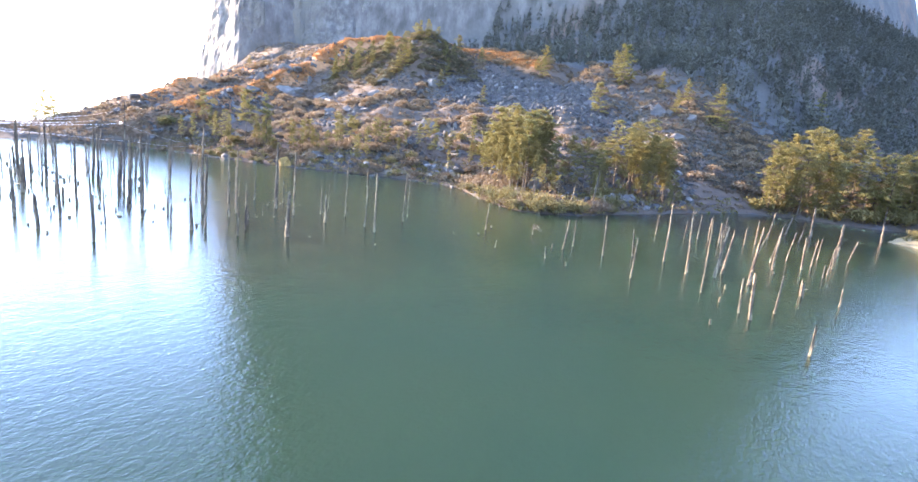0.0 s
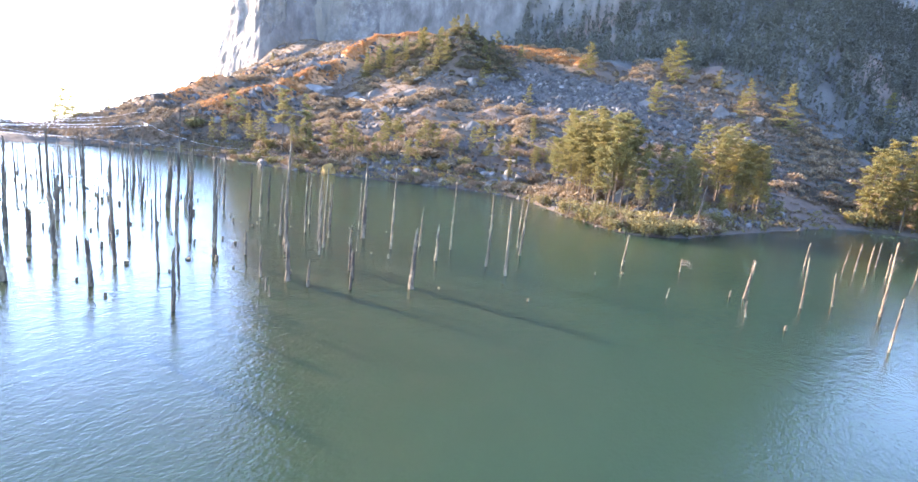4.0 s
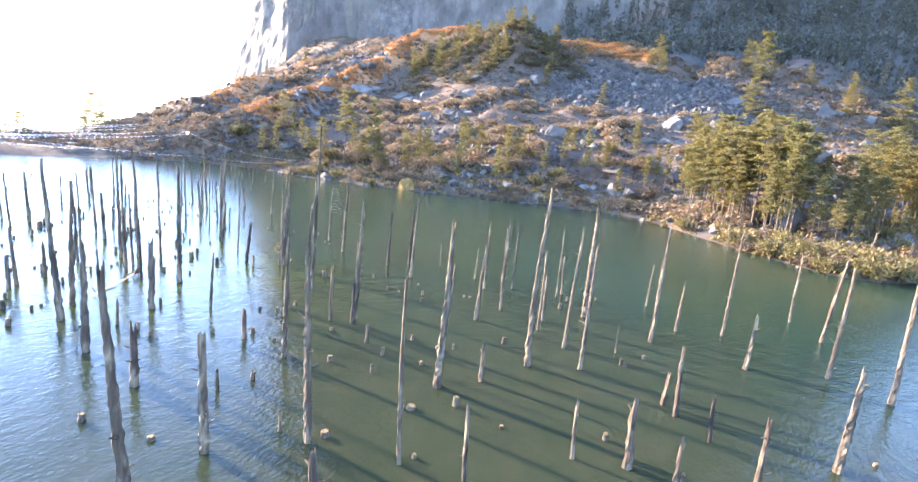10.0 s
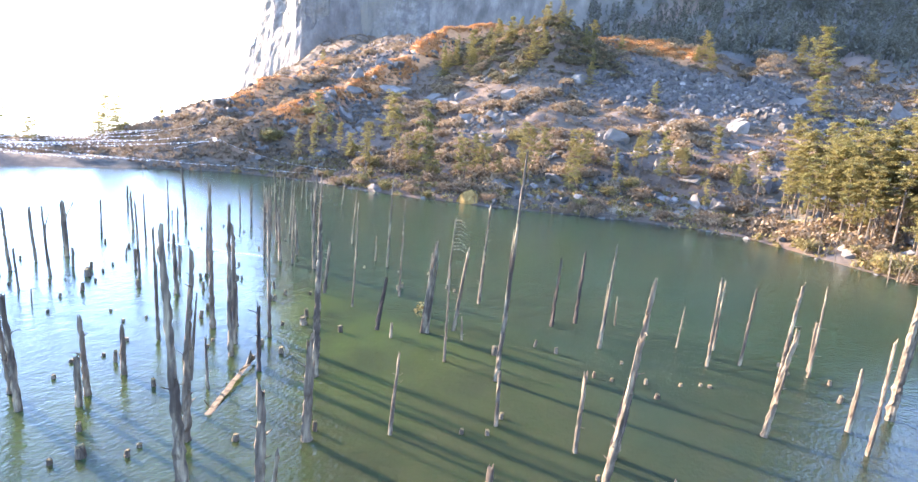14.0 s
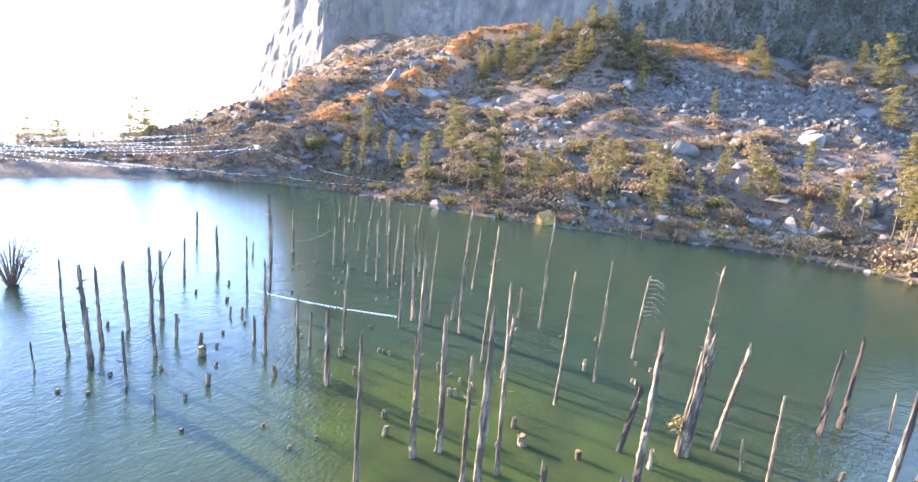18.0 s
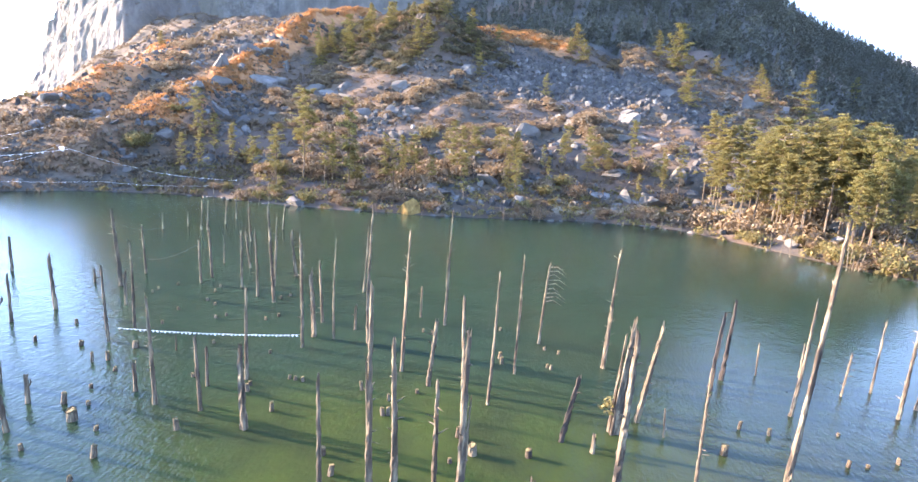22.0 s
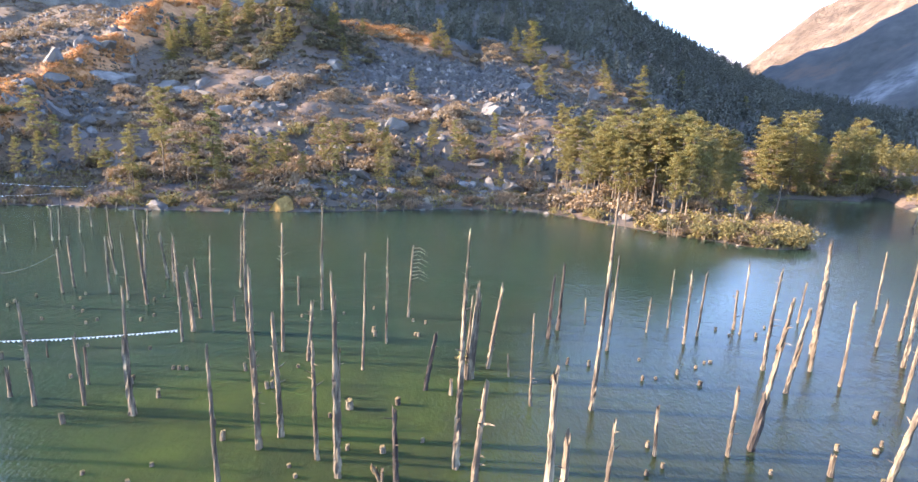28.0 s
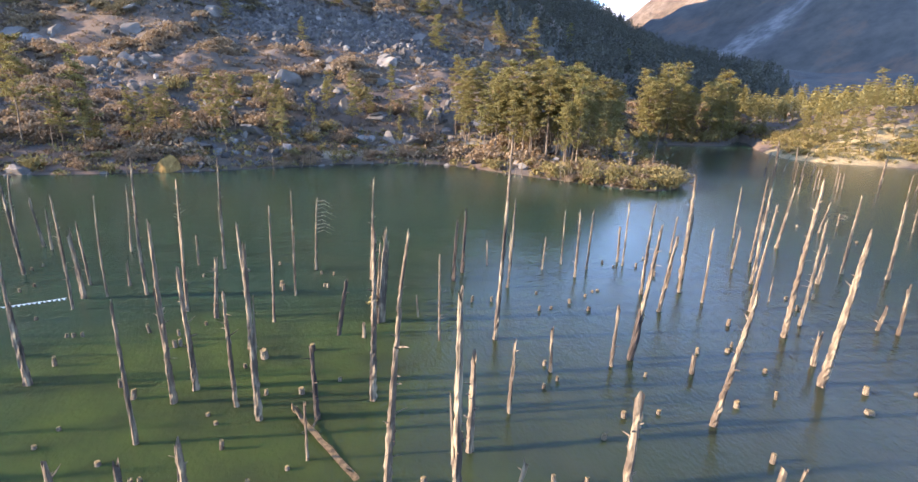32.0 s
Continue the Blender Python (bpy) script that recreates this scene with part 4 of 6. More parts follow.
joined("scree", "loose grey scree stones on the hillside", "scree", SCREE,
       np.concatenate([spots_where(16000, 91, (-125, -15, 140, 202), lambda x, y, d: in_scree(x, y)),
                       spots_where(17000, 92, (-235, -10, 92, 205), lambda x, y, d: (d > 2) & ((fractal(x, y, 16.0, 3, 47) > 0.05) | (fractal(x, y, 15.0, 3, 48) < -0.02)))]), pebble, 5)
joined("brush", "dense dry brown brush covering the hillside", "brush", SHRUB,
       np.concatenate([spots_where(8000, 93, (-190, 0, 90, 216), lambda x, y, d: (d > 1.5) & (fractal(x, y, 15.0, 3, 48) > -0.10) & ~in_scree(x, y) & (line_distance(x, y, SPUR_A) > 6) & (line_distance(x, y, SPUR_B) > 7)),
                       spots_where(1700, 107, (-252, -160, 185, 245), lambda x, y, d: d > 1.5),
                       spots_where(3000, 114, (-40, 48, 142, 212), lambda x, y, d: (d > 2) & ~in_scree(x, y)),
                       spots_where(1500, 97, (-262, -188, 90, 200), lambda x, y, d: (d > 1.5) & (fractal(x, y, 15.0, 3, 48) > -0.10)),
                       spots_where(900, 98, (-182, -158, 45, 95), lambda x, y, d: d > 0.6),
                       spots_where(1100, 113, (-165, -124, 72, 104), lambda x, y, d: d > 0.4),
                       spots_where(2600, 103, (-222, -140, 80, 160), lambda x, y, d: d > 1.0)]), tuft, 6)
joined("far_shrubs", "rounded tan dry shrubs higher up the hillside", "shrubs", TAN,
       np.concatenate([spots_where(2600, 101, (-200, -18, 94, 178), lambda x, y, d: (d > 3) & ~in_scree(x, y) & (fractal(x, y, 17.0, 3, 61) > 0.045) & (line_distance(x, y, SPUR_A) > 5) & (line_distance(x, y, SPUR_B) > 7)),
                       spots_where(420, 115, (-36, 46, 142, 210), lambda x, y, d: (d > 3) & ~in_scree(x, y) & (fractal(x, y, 17.0, 3, 61) > 0.0)),
                       spots_where(260, 102, (-170, -40, 170, 215), lambda x, y, d: ~in_scree(x, y) & (line_distance(x, y, SPUR_A) > 5))]), rounded_bush, 12)
joined("juniper_thicket", "dark olive juniper thicket covering the rounded hump", "thicket", THICKET,
       spots_where(800, 99, (-152, -90, 158, 207), lambda x, y, d: ((x + 120) / 23) ** 2 + ((y - 182) / 18) ** 2 + fractal(x, y, 12.0, 3, 52) * 2.4 < 1), rounded_bush, 13)
joined("dry_grass", "bright orange dry grass along the spurs of the hill", "grass", GRASS,
       np.concatenate([spots_where(9000, 104, (-172, -140, 103, 213), lambda x, y, d: line_distance(x, y, SPUR_A) + fractal(x, y, 8.0, 3, 54) * 16 < 2.6),
                       spots_where(5000, 105, (-224, -164, 104, 190), lambda x, y, d: line_distance(x, y, SPUR_B) + fractal(x, y, 8.0, 3, 54) * 16 < 4),
                       spots_where(2500, 106, (-124, -76, 196, 214), lambda x, y, d: line_distance(x, y, SPUR_C) + fractal(x, y, 8.0, 3, 54) * 9 < 5)]), tuft, 14)
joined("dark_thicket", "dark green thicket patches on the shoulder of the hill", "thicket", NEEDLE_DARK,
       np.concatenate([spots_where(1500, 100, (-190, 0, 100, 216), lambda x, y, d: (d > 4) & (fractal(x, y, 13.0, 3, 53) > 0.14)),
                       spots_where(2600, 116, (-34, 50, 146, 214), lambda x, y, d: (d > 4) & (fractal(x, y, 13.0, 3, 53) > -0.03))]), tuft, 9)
joined("undergrowth", "green-grey undergrowth below the pines", "undergrowth", SHRUB_GREEN,
       np.concatenate([spots_where(2600, 94, (-138, -15, 76, 125), lambda x, y, d: (d > 0.4) & (d < 14)),
                       spots_where(1500, 95, (0, 130, 96, 190), lambda x, y, d: (d > 4) & (d < 60)),
                       spots_where(1500, 111, (-22, 76, 96, 186), lambda x, y, d: (d > 0.5) & (d < 9)),
                       spots_where(2600, 112, (20, 100, 90, 145), lambda x, y, d: (d > 3.0) & (d < 20))]), tuft, 7)


def far_tree(verts, faces, p, rnd):
    tall, wide = rnd.uniform(6, 11), rnd.uniform(1.4, 2.6)
    for _ in range(62):
        f = rnd.random() ** 0.9
        a, k = rnd.uniform(0, 6.28), wide * (1 - f * 0.9) * math.sqrt(rnd.random())
        leaf_quad(verts, faces, p + Vector((math.cos(a) * k, math.sin(a) * k, tall * (0.12 + 0.88 * f))), rnd.uniform(0.32, 0.66) * (1.1 - 0.5 * f), rnd, 1.2)
    n = len(verts)
    verts.extend([p + Vector((-0.2, 0, -1)), p + Vector((0.2, 0, -1)), p + Vector((0.05, 0.1, tall * 0.9))])
    faces.append((n, n + 1, n + 2))


def wood_tree(verts, faces, p, rnd):
    tall, wide = rnd.uniform(5, 8.5), rnd.uniform(1.6, 3.0)
    for _ in range(190):
        f = rnd.random() ** 0.8
        a, k = rnd.uniform(0, 6.28), wide * (1 - f * 0.75) * math.sqrt(rnd.random())
        leaf_quad(verts, faces, p + Vector((math.cos(a) * k, math.sin(a) * k, tall * (0.2 + 0.8 * round(f * 8 + rnd.uniform(-0.3, 0.3)) / 8))), rnd.uniform(0.16, 0.42), rnd, 1.0)
    n = len(verts)
    verts.extend([p + Vector((-0.2, 0, -1)), p + Vector((0.2, 0, -1)), p + Vector((0.05, 0.1, tall * 0.9))])
    faces.append((n, n + 1, n + 2))


joined("valley_wood", "pale olive sunlit pine wood behind the sandy shore", "wood", NEEDLE,
       spots_where(700, 110, (44, 190, 104, 205), lambda x, y, d: (d > 14) & (y > 132 - (x - 44) * 0.25)), wood_tree, 15)
# the needle colour already holds part of the ridge's shade and haze
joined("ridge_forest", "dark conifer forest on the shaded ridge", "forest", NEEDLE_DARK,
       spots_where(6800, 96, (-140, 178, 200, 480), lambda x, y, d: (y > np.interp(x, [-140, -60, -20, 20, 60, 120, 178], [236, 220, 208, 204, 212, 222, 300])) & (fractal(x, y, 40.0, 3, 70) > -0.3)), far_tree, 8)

# ---- drowned trunks ----
DEAD_LABEL = "weathered grey-brown drowned tree trunk with a broken top"


def spike(bm, rnd, foot, top, r0, r1, sides=9, rings=10, bend=0.0, flare=0.0):
    """A weathered stem: uneven rings, ridged sides, splintered end."""
    foot, top = Vector(foot), Vector(top)
    tall = (top - foot).length
    grooves = [rnd.uniform(0.82, 1.14) for _ in range(sides)]
    swing = Vector((rnd.uniform(-1, 1), rnd.uniform(-1, 1), 0)) * bend
    last = None
    for i in range(rings + 1):
        f = i / rings
        c = foot.lerp(top, f) + swing * math.sin(f * math.pi) + Vector((rnd.uniform(-1, 1), rnd.uniform(-1, 1), 0)) * r0 * 0.07
        r = r0 + (r1 - r0) * f ** 0.9 + flare * r0 * max(0.0, 1 - f * tall / 0.9)
        r *= rnd.uniform(0.93, 1.08)
        ring = []
        for k in range(sides):
            a = 2 * math.pi * k / sides + f * 0.5
            lift = rnd.uniform(-0.2, 1.0) * min(0.9, 3.2 * r0) if i == rings else 0
            q = r * grooves[k] * rnd.uniform(0.78, 1.24)
            ring.append(bm.verts.new(c + Vector((math.cos(a) * q, math.sin(a) * q, lift))))
        if last:
            for k in range(sides):
                bm.faces.new((last[k], last[(k + 1) % sides], ring[(k + 1) % sides], ring[k]))
        last = ring
    tip = bm.verts.new(top - Vector((0, 0, min(0.5, r0))))
    for k in range(sides):
        bm.faces.new((last[k], last[(k + 1) % sides], tip))


def stub(bm, rnd, base, way, length, r):
    way = way.normalized()
    mid = base + way * length * 0.55 + Vector((0, 0, rnd.uniform(-0.05, 0.1) * length))
    tube(bm, [base, mid, base + way * length], [r, r * 0.7, r * 0.25], 5)


trunk_no = 0


def drowned(x, y, tall, r, dx, dy, kind="plain"):
    """One dead tree standing in the lake; dx, dy: how far its top leans."""
    global trunk_no
    trunk_no += 1
    rnd = random.Random(trunk_no * 17 + 3)
    bm = bmesh.new()
    top = Vector((dx, dy, tall))
    sunk = Vector((-dx * 0.8 / tall, -dy * 0.8 / tall, -0.8))
    thick = max(0.38, 0.72 - 0.045 * tall)
    spike(bm, rnd, sunk, top, r, r * thick, 9 if r > 0.12 else 7, max(4, min(40, int(tall * 6))), 0.02 * tall * rnd.random(), 0.25)
    snapped = []
    for _ in range(rnd.choice((3, 6, 10, 14, 20)) if tall > 2 else 1):
        f = rnd.uniform(0.2, 0.97)
        a = rnd.uniform(0, 6.28)
        way = Vector((math.cos(a), math.sin(a), rnd.uniform(0.1, 0.9)))
        reach, thin = 0.04 + 0.34 * rnd.random() ** 2 + r * 0.8, r * rnd.uniform(0.12, 0.28)
        if reach > 0.22:
            snapped.append((top * f, way, reach, thin))
        else:
            stub(bm, rnd, top * f, way, reach, thin)
    side_stem = None
    if kind in ("split", "half_charred") or (tall > 4 and rnd.random() < 0.22):
        a = rnd.uniform(0, 6.28)
        side = Vector((math.cos(a), math.sin(a), 0)) * r * 0.75
        f = rnd.uniform(0.62, 0.85)
        side_stem = bmesh.new()
        spike(side_stem, rnd, top * 0.35 + side * 0.4, top * f + side * 1.5, r * 0.5, r * 0.15, 6, 6)
    if kind == "forked":
        a = rnd.uniform(0, 6.28)
        side = Vector((math.cos(a), math.sin(a), 0)) * (0.10 * tall + 0.2)
        side_stem = bmesh.new()
        spike(side_stem, rnd, top * 0.6, top * 0.97 + side, r * 0.45, r * 0.2, 6, 6, 0.1)
    name, label = ("drowned_trunk", DEAD_LABEL) if tall > 1.5 else ("broken_snag", "short broken dead trunk jutting out of the water")
    if kind == "charred":
        label = "blackened split tree trunk standing in the water"
    ob = part(name, bm, CHAR if kind == "charred" else DEADWOOD)
    ob.location = (x, y, 0)
    wood = CHAR if kind == "charred" else DEADWOOD
    if side_stem:
        part("side_stem", side_stem, wood, ob, "splintered side stem")
    for base, way, reach, thin in snapped:
        bm = bmesh.new()
        stub(bm, rnd, base, way, reach, thin)
        part("snapped_branch", bm, wood, ob)
    if kind == "half_charred":
        label = "drowned trunk with a blackened hollow base"
        bm = bmesh.new()
        spike(bm, rnd, sunk * 0.5, top * 0.36, r * 1.12, r * 0.95, 9, 5)
        part("charred_base", bm, CHAR, ob, "blackened bark")
    if kind == "branched":
        label = "slender dead tree with bare drooping branches"
        for k in range(9):
            bm = bmesh.new()
            f = 0.98 - 0.055 * k
            a = rnd.uniform(-0.5, 0.7)
            w = Vector((math.cos(a), math.sin(a), 0))
            n = rnd.uniform(0.5, 1.3)
            p = top * f
            tube(bm, [p, p + w * n * 0.5 + Vector((0, 0, 0.08)), p + w * n + Vector((0, 0, -0.25 * n))], [0.045, 0.03, 0.012], 4)
            tube(bm, [p + w * n * 0.55, p + w * n * 0.8 + Vector((-w.y, w.x, -0.3)) * 0.5], [0.02, 0.008], 3)
            part("branch", bm, DEADWOOD, ob)
    if kind == "overgrown":
        label = "cluster of split dead stems with a green leafy tuft"
        for k in range(4):
            bm = bmesh.new()
            a = 1.4 * k
            o = Vector((math.cos(a), math.sin(a), 0)) * r * 1.1
            spike(bm, rnd, sunk + o, top * rnd.uniform(0.6, 0.95) + o * rnd.uniform(0.6, 2.2), r * 0.6, r * 0.2, 7, 9)
            part("stem", bm, DEADWOOD, ob)
        verts, faces = [], []
        for _ in range(70):
            leaf_quad(verts, faces, Vector((-0.35 + rnd.gauss(0, 0.14), rnd.gauss(0, 0.14), 1.25 + rnd.gauss(0, 0.2))), rnd.uniform(0.05, 0.11), rnd, 0.9)
        tagged(from_arrays("leaf_tuft", [tuple(v) for v in verts], faces, SHRUB_GREEN, ob), "small green shoots", kind="stuff")
    if dx * dx + dy * dy > (0.14 * tall) ** 2 and kind == "plain":
        label = "leaning weathered drowned tree trunk with a broken top" if tall > 1.5 else label
    return tagged(ob, label, "dead tree", "dead trees in the lake")


def stump_shape(seed):
    rnd = random.Random(seed)
    bm = bmesh.new()
    tube(bm, [(0, 0, -1.0), (0.02, 0, 0.3), (0, 0.03, 0.72), (0.02, 0.02, 0.94)], [1.08, 1.0, 0.92, 0.9], 10, False)
    for v in bm.verts:
        v.co += Vector((rnd.uniform(-1, 1), rnd.uniform(-1, 1), 0)) * 0.09
    ob = part("stump", bm, DEADWOOD)
    bm = bmesh.new()
    ring = [bm.verts.new((math.cos(k * 0.6283) * 0.93, math.sin(k * 0.6283) * 0.93, 0.9)) for k in range(10)]
    rim = [bm.verts.new(v.co * 0.75 + Vector((0, 0, 0.28 + rnd.uniform(-0.06, 0.10)))) for v in ring]
    mid = bm.verts.new((0, 0, 0.97))
    for k in range(10):
        bm.faces.new((ring[k], ring[(k + 1) % 10], rim[(k + 1) % 10], rim[k]))
        bm.faces.new((rim[k], rim[(k + 1) % 10], mid))
    part("cut_face", bm, CUTWOOD, ob, "pale worn cut end")
    return tagged(ob, "short sawn tree stump standing in the shallow water", "stump", "stumps in the lake")


stumps = [stump_shape(k) for k in (1, 2, 3, 4)]
stump_luck = random.Random(5)


def stump(x, y, tall, r):
    src = stump_luck.choice(stumps)
    m = Matrix.Translation((x, y, 0)) @ Euler((stump_luck.uniform(-0.12, 0.12), stump_luck.uniform(-0.12, 0.12), stump_luck.uniform(0, 6.28))).to_matrix().to_4x4()
    if src in used:
        ob = copy_thing(src, m)
    else:
        used.add(src)
        ob = src
        ob.matrix_basis = m
    ob.scale = (r * 0.9, r * 0.9, min(tall, 0.55) * 0.9)


drowned(-99.9, 48.0, 5.0, 0.15, -0.2, -0.2, kind="split")
drowned(-93.0, 40.0, 3.9, 0.10, -0.1, -0.1)
drowned(-93.1, 41.8, 4.9, 0.10, -0.0, -0.0)
drowned(-96.6, 45.0, 2.0, 0.10, -0.0, -0.0)
drowned(-100.7, 51.2, 3.5, 0.11, -0.1, -0.1)
drowned(-86.1, 35.3, 4.6, 0.10, -0.1, -0.1)
drowned(-102.1, 48.1, 0.7, 0.09, -0.0, -0.0)
drowned(-95.7, 50.8, 2.9, 0.10, -0.1, -0.0)
drowned(-95.9, 52.3, 3.5, 0.12, -0.1, -0.1)
drowned(-108.0, 67.0, 3.0, 0.10, 0.1, 0.1)
drowned(-107.5, 67.3, 3.0, 0.10, 0.1, 0.1)
drowned(-97.7, 56.3, 2.2, 0.07, -0.0, -0.0)
drowned(-92.6, 51.1, 3.9, 0.11, -0.0, -0.0)
drowned(-95.0, 55.9, 2.9, 0.10, -0.3, -0.2)
drowned(-100.6, 64.6, 3.9, 0.10, -0.2, -0.1)
drowned(-90.5, 49.7, 4.6, 0.10, -0.1, -0.1)
drowned(-88.8, 49.0, 6.2, 0.13, -0.3, -0.2)
drowned(-90.7, 52.3, 5.0, 0.10, 0.1, 0.1)
drowned(-101.2, 71.6, 2.6, 0.10, 0.2, 0.1)
drowned(-84.0, 38.6, 4.3, 0.10, -0.0, -0.0)
drowned(-81.6, 34.8, 3.3, 0.15, -0.1, -0.1)
drowned(-84.1, 35.5, 3.1, 0.10, -0.1, -0.1)
drowned(-85.2, 37.4, 1.8, 0.10, -0.0, -0.0)
drowned(-87.7, 36.0, 1.2, 0.12, -0.0, -0.0)
drowned(-89.1, 40.2, 0.7, 0.06, -0.0, -0.0)
drowned(-83.5, 42.9, 6.1, 0.10, -0.1, -0.1, kind="split")
drowned(-90.7, 55.4, 3.3, 0.15, -0.3, -0.2)
drowned(-89.8, 54.6, 2.8, 0.10, -0.0, -0.0)
drowned(-83.6, 44.5, 3.7, 0.16, -0.2, -0.1)
drowned(-84.2, 46.8, 3.7, 0.11, -0.2, -0.1)
drowned(-82.4, 44.6, 5.7, 0.08, -0.0, -0.0)
drowned(-81.9, 46.4, 1.4, 0.09, -0.0, -0.0)
drowned(-80.4, 44.8, 7.7, 0.13, -0.0, -0.0)
drowned(-84.3, 53.6, 4.7, 0.10, 0.2, 0.1)
drowned(-77.5, 42.0, 7.2, 0.12, 0.1, 0.0, kind="split")
drowned(-78.9, 50.1, 1.8, 0.10, -0.0, -0.0)
drowned(-77.1, 49.2, 7.1, 0.11, 0.1, 0.0)
drowned(-75.8, 40.9, 3.1, 0.14, 0.2, 0.1)
drowned(-72.7, 33.7, 6.7, 0.10, -0.3, -0.0)
drowned(-72.8, 40.0, 6.1, 0.08, 0.1, 0.0)
drowned(-72.0, 43.7, 6.1, 0.08, 0.0, 0.0)
drowned(-71.1, 48.4, 4.8, 0.10, 0.2, 0.0, kind="branched")
drowned(-69.4, 38.0, 2.7, 0.13, 0.4, -0.0, kind="charred")
drowned(-67.5, 46.1, 3.4, 0.13, 0.1, -0.0)
drowned(-75.0, 33.6, 5.0, 0.14, -0.2, -0.1)
drowned(-68.2, 37.6, 0.7, 0.10, -0.0, 0.0)
drowned(-111.4, 65.5, 1.6, 0.10, 0.0, 0.0)
drowned(-110.2, 67.8, 1.5, 0.10, 0.0, 0.0)
drowned(-108.0, 71.1, 2.5, 0.10, 0.1, 0.1)
drowned(-108.9, 74.4, 2.1, 0.10, 0.0, 0.0)
stump(-88.1, 33.3, 0.90, 0.22)
stump(-89.5, 34.2, 0.60, 0.12)
stump(-85.4, 31.6, 1.00, 0.12)
stump(-84.0, 34.0, 0.80, 0.12)
stump(-91.2, 38.1, 0.50, 0.10)
stump(-91.7, 37.7, 0.60, 0.08)
stump(-91.2, 39.8, 0.40, 0.16)
stump(-93.8, 39.1, 0.30, 0.13)
stump(-96.5, 41.4, 0.30, 0.10)
stump(-89.6, 35.6, 0.22, 0.09)
stump(-88.5, 34.4, 0.22, 0.09)
stump(-86.7, 33.0, 0.22, 0.09)
stump(-90.0, 37.3, 0.22, 0.09)
stump(-92.4, 43.1, 0.22, 0.09)
stump(-93.2, 45.4, 0.22, 0.09)
stump(-96.8, 49.8, 0.22, 0.09)
stump(-97.0, 47.6, 0.22, 0.09)
stump(-97.2, 48.4, 0.22, 0.09)
stump(-93.6, 49.5, 0.22, 0.09)
stump(-93.9, 50.5, 0.22, 0.09)
stump(-91.8, 47.0, 0.22, 0.09)
stump(-90.3, 45.0, 0.22, 0.09)
stump(-92.8, 47.6, 0.22, 0.09)
stump(-90.0, 45.6, 0.22, 0.09)
stump(-88.0, 41.7, 0.22, 0.09)
stump(-86.4, 38.0, 0.22, 0.09)
stump(-83.3, 37.6, 0.40, 0.12)
stump(-87.5, 45.9, 0.22, 0.09)
stump(-88.8, 49.9, 0.22, 0.09)
stump(-88.5, 50.6, 0.22, 0.09)
stump(-84.6, 41.6, 0.22, 0.09)
stump(-81.4, 36.4, 0.50, 0.10)
stump(-82.2, 39.3, 0.22, 0.09)
stump(-87.1, 46.7, 0.22, 0.09)
stump(-78.0, 34.2, 0.40, 0.12)
stump(-77.2, 33.2, 0.45, 0.12)
stump(-76.9, 37.6, 0.40, 0.12)
stump(-76.7, 37.7, 0.40, 0.10)
stump(-72.7, 36.0, 0.50, 0.20)
stump(-73.5, 37.0, 0.50, 0.12)
stump(-73.4, 35.2, 0.22, 0.09)
stump(-70.6, 36.5, 0.40, 0.14)
stump(-73.0, 45.4, 0.40, 0.12)
stump(-73.6, 49.7, 0.22, 0.09)
stump(-70.7, 47.5, 0.22, 0.09)
stump(-69.9, 47.2, 0.22, 0.09)
stump(-70.4, 45.1, 0.22, 0.09)
stump(-75.4, 48.4, 0.22, 0.09)
stump(-78.0, 47.6, 0.22, 0.09)
stump(-76.1, 40.0, 0.22, 0.09)
drowned(-108.9, 47.8, 2.2, 0.13, 0.0, 0.0)
drowned(-99.7, 40.3, 2.5, 0.11, -0.0, -0.0)
drowned(-99.5, 42.8, 3.2, 0.14, -0.1, -0.1)
drowned(-96.6, 36.1, 3.0, 0.14, -0.1, -0.1)
stump(-96.2, 38.7, 0.32, 0.09)
stump(-94.4, 32.4, 0.30, 0.09)
drowned(-93.6, 34.8, 3.7, 0.14, -0.0, -0.1, kind="forked")
drowned(-93.2, 32.8, 3.4, 0.12, -0.1, -0.2)
drowned(-92.1, 29.5, 4.3, 0.10, -0.1, -0.2)
drowned(-92.0, 30.9, 3.7, 0.12, -0.1, -0.2)
drowned(-91.5, 27.9, 1.2, 0.06, -0.0, -0.1)
stump(-91.2, 30.0, 0.17, 0.09)
drowned(-90.8, 33.8, 1.1, 0.10, -0.0, -0.0, kind="forked")
drowned(-90.5, 29.6, 4.2, 0.15, -0.1, -0.3)
drowned(-89.5, 31.9, 4.0, 0.11, -0.1, -0.2, kind="forked")
stump(-89.0, 27.6, 0.15, 0.09)
stump(-89.0, 29.6, 0.17, 0.09)
stump(-88.0, 28.2, 0.16, 0.09)
stump(-88.0, 31.2, 0.27, 0.09)
drowned(-87.6, 29.5, 2.2, 0.09, -0.1, -0.1)
stump(-85.0, 30.3, 0.25, 0.09)
drowned(-84.8, 28.9, 0.7, 0.06, 0.0, 0.0)
stump(-83.5, 38.1, 0.25, 0.09)
stump(-83.0, 28.8, 0.15, 0.09)
stump(-81.9, 39.3, 0.23, 0.10)
stump(-81.5, 39.3, 0.25, 0.09)
stump(-81.1, 30.8, 0.15, 0.09)
stump(-79.3, 30.4, 0.15, 0.09)
stump(-79.0, 31.4, 0.15, 0.09)
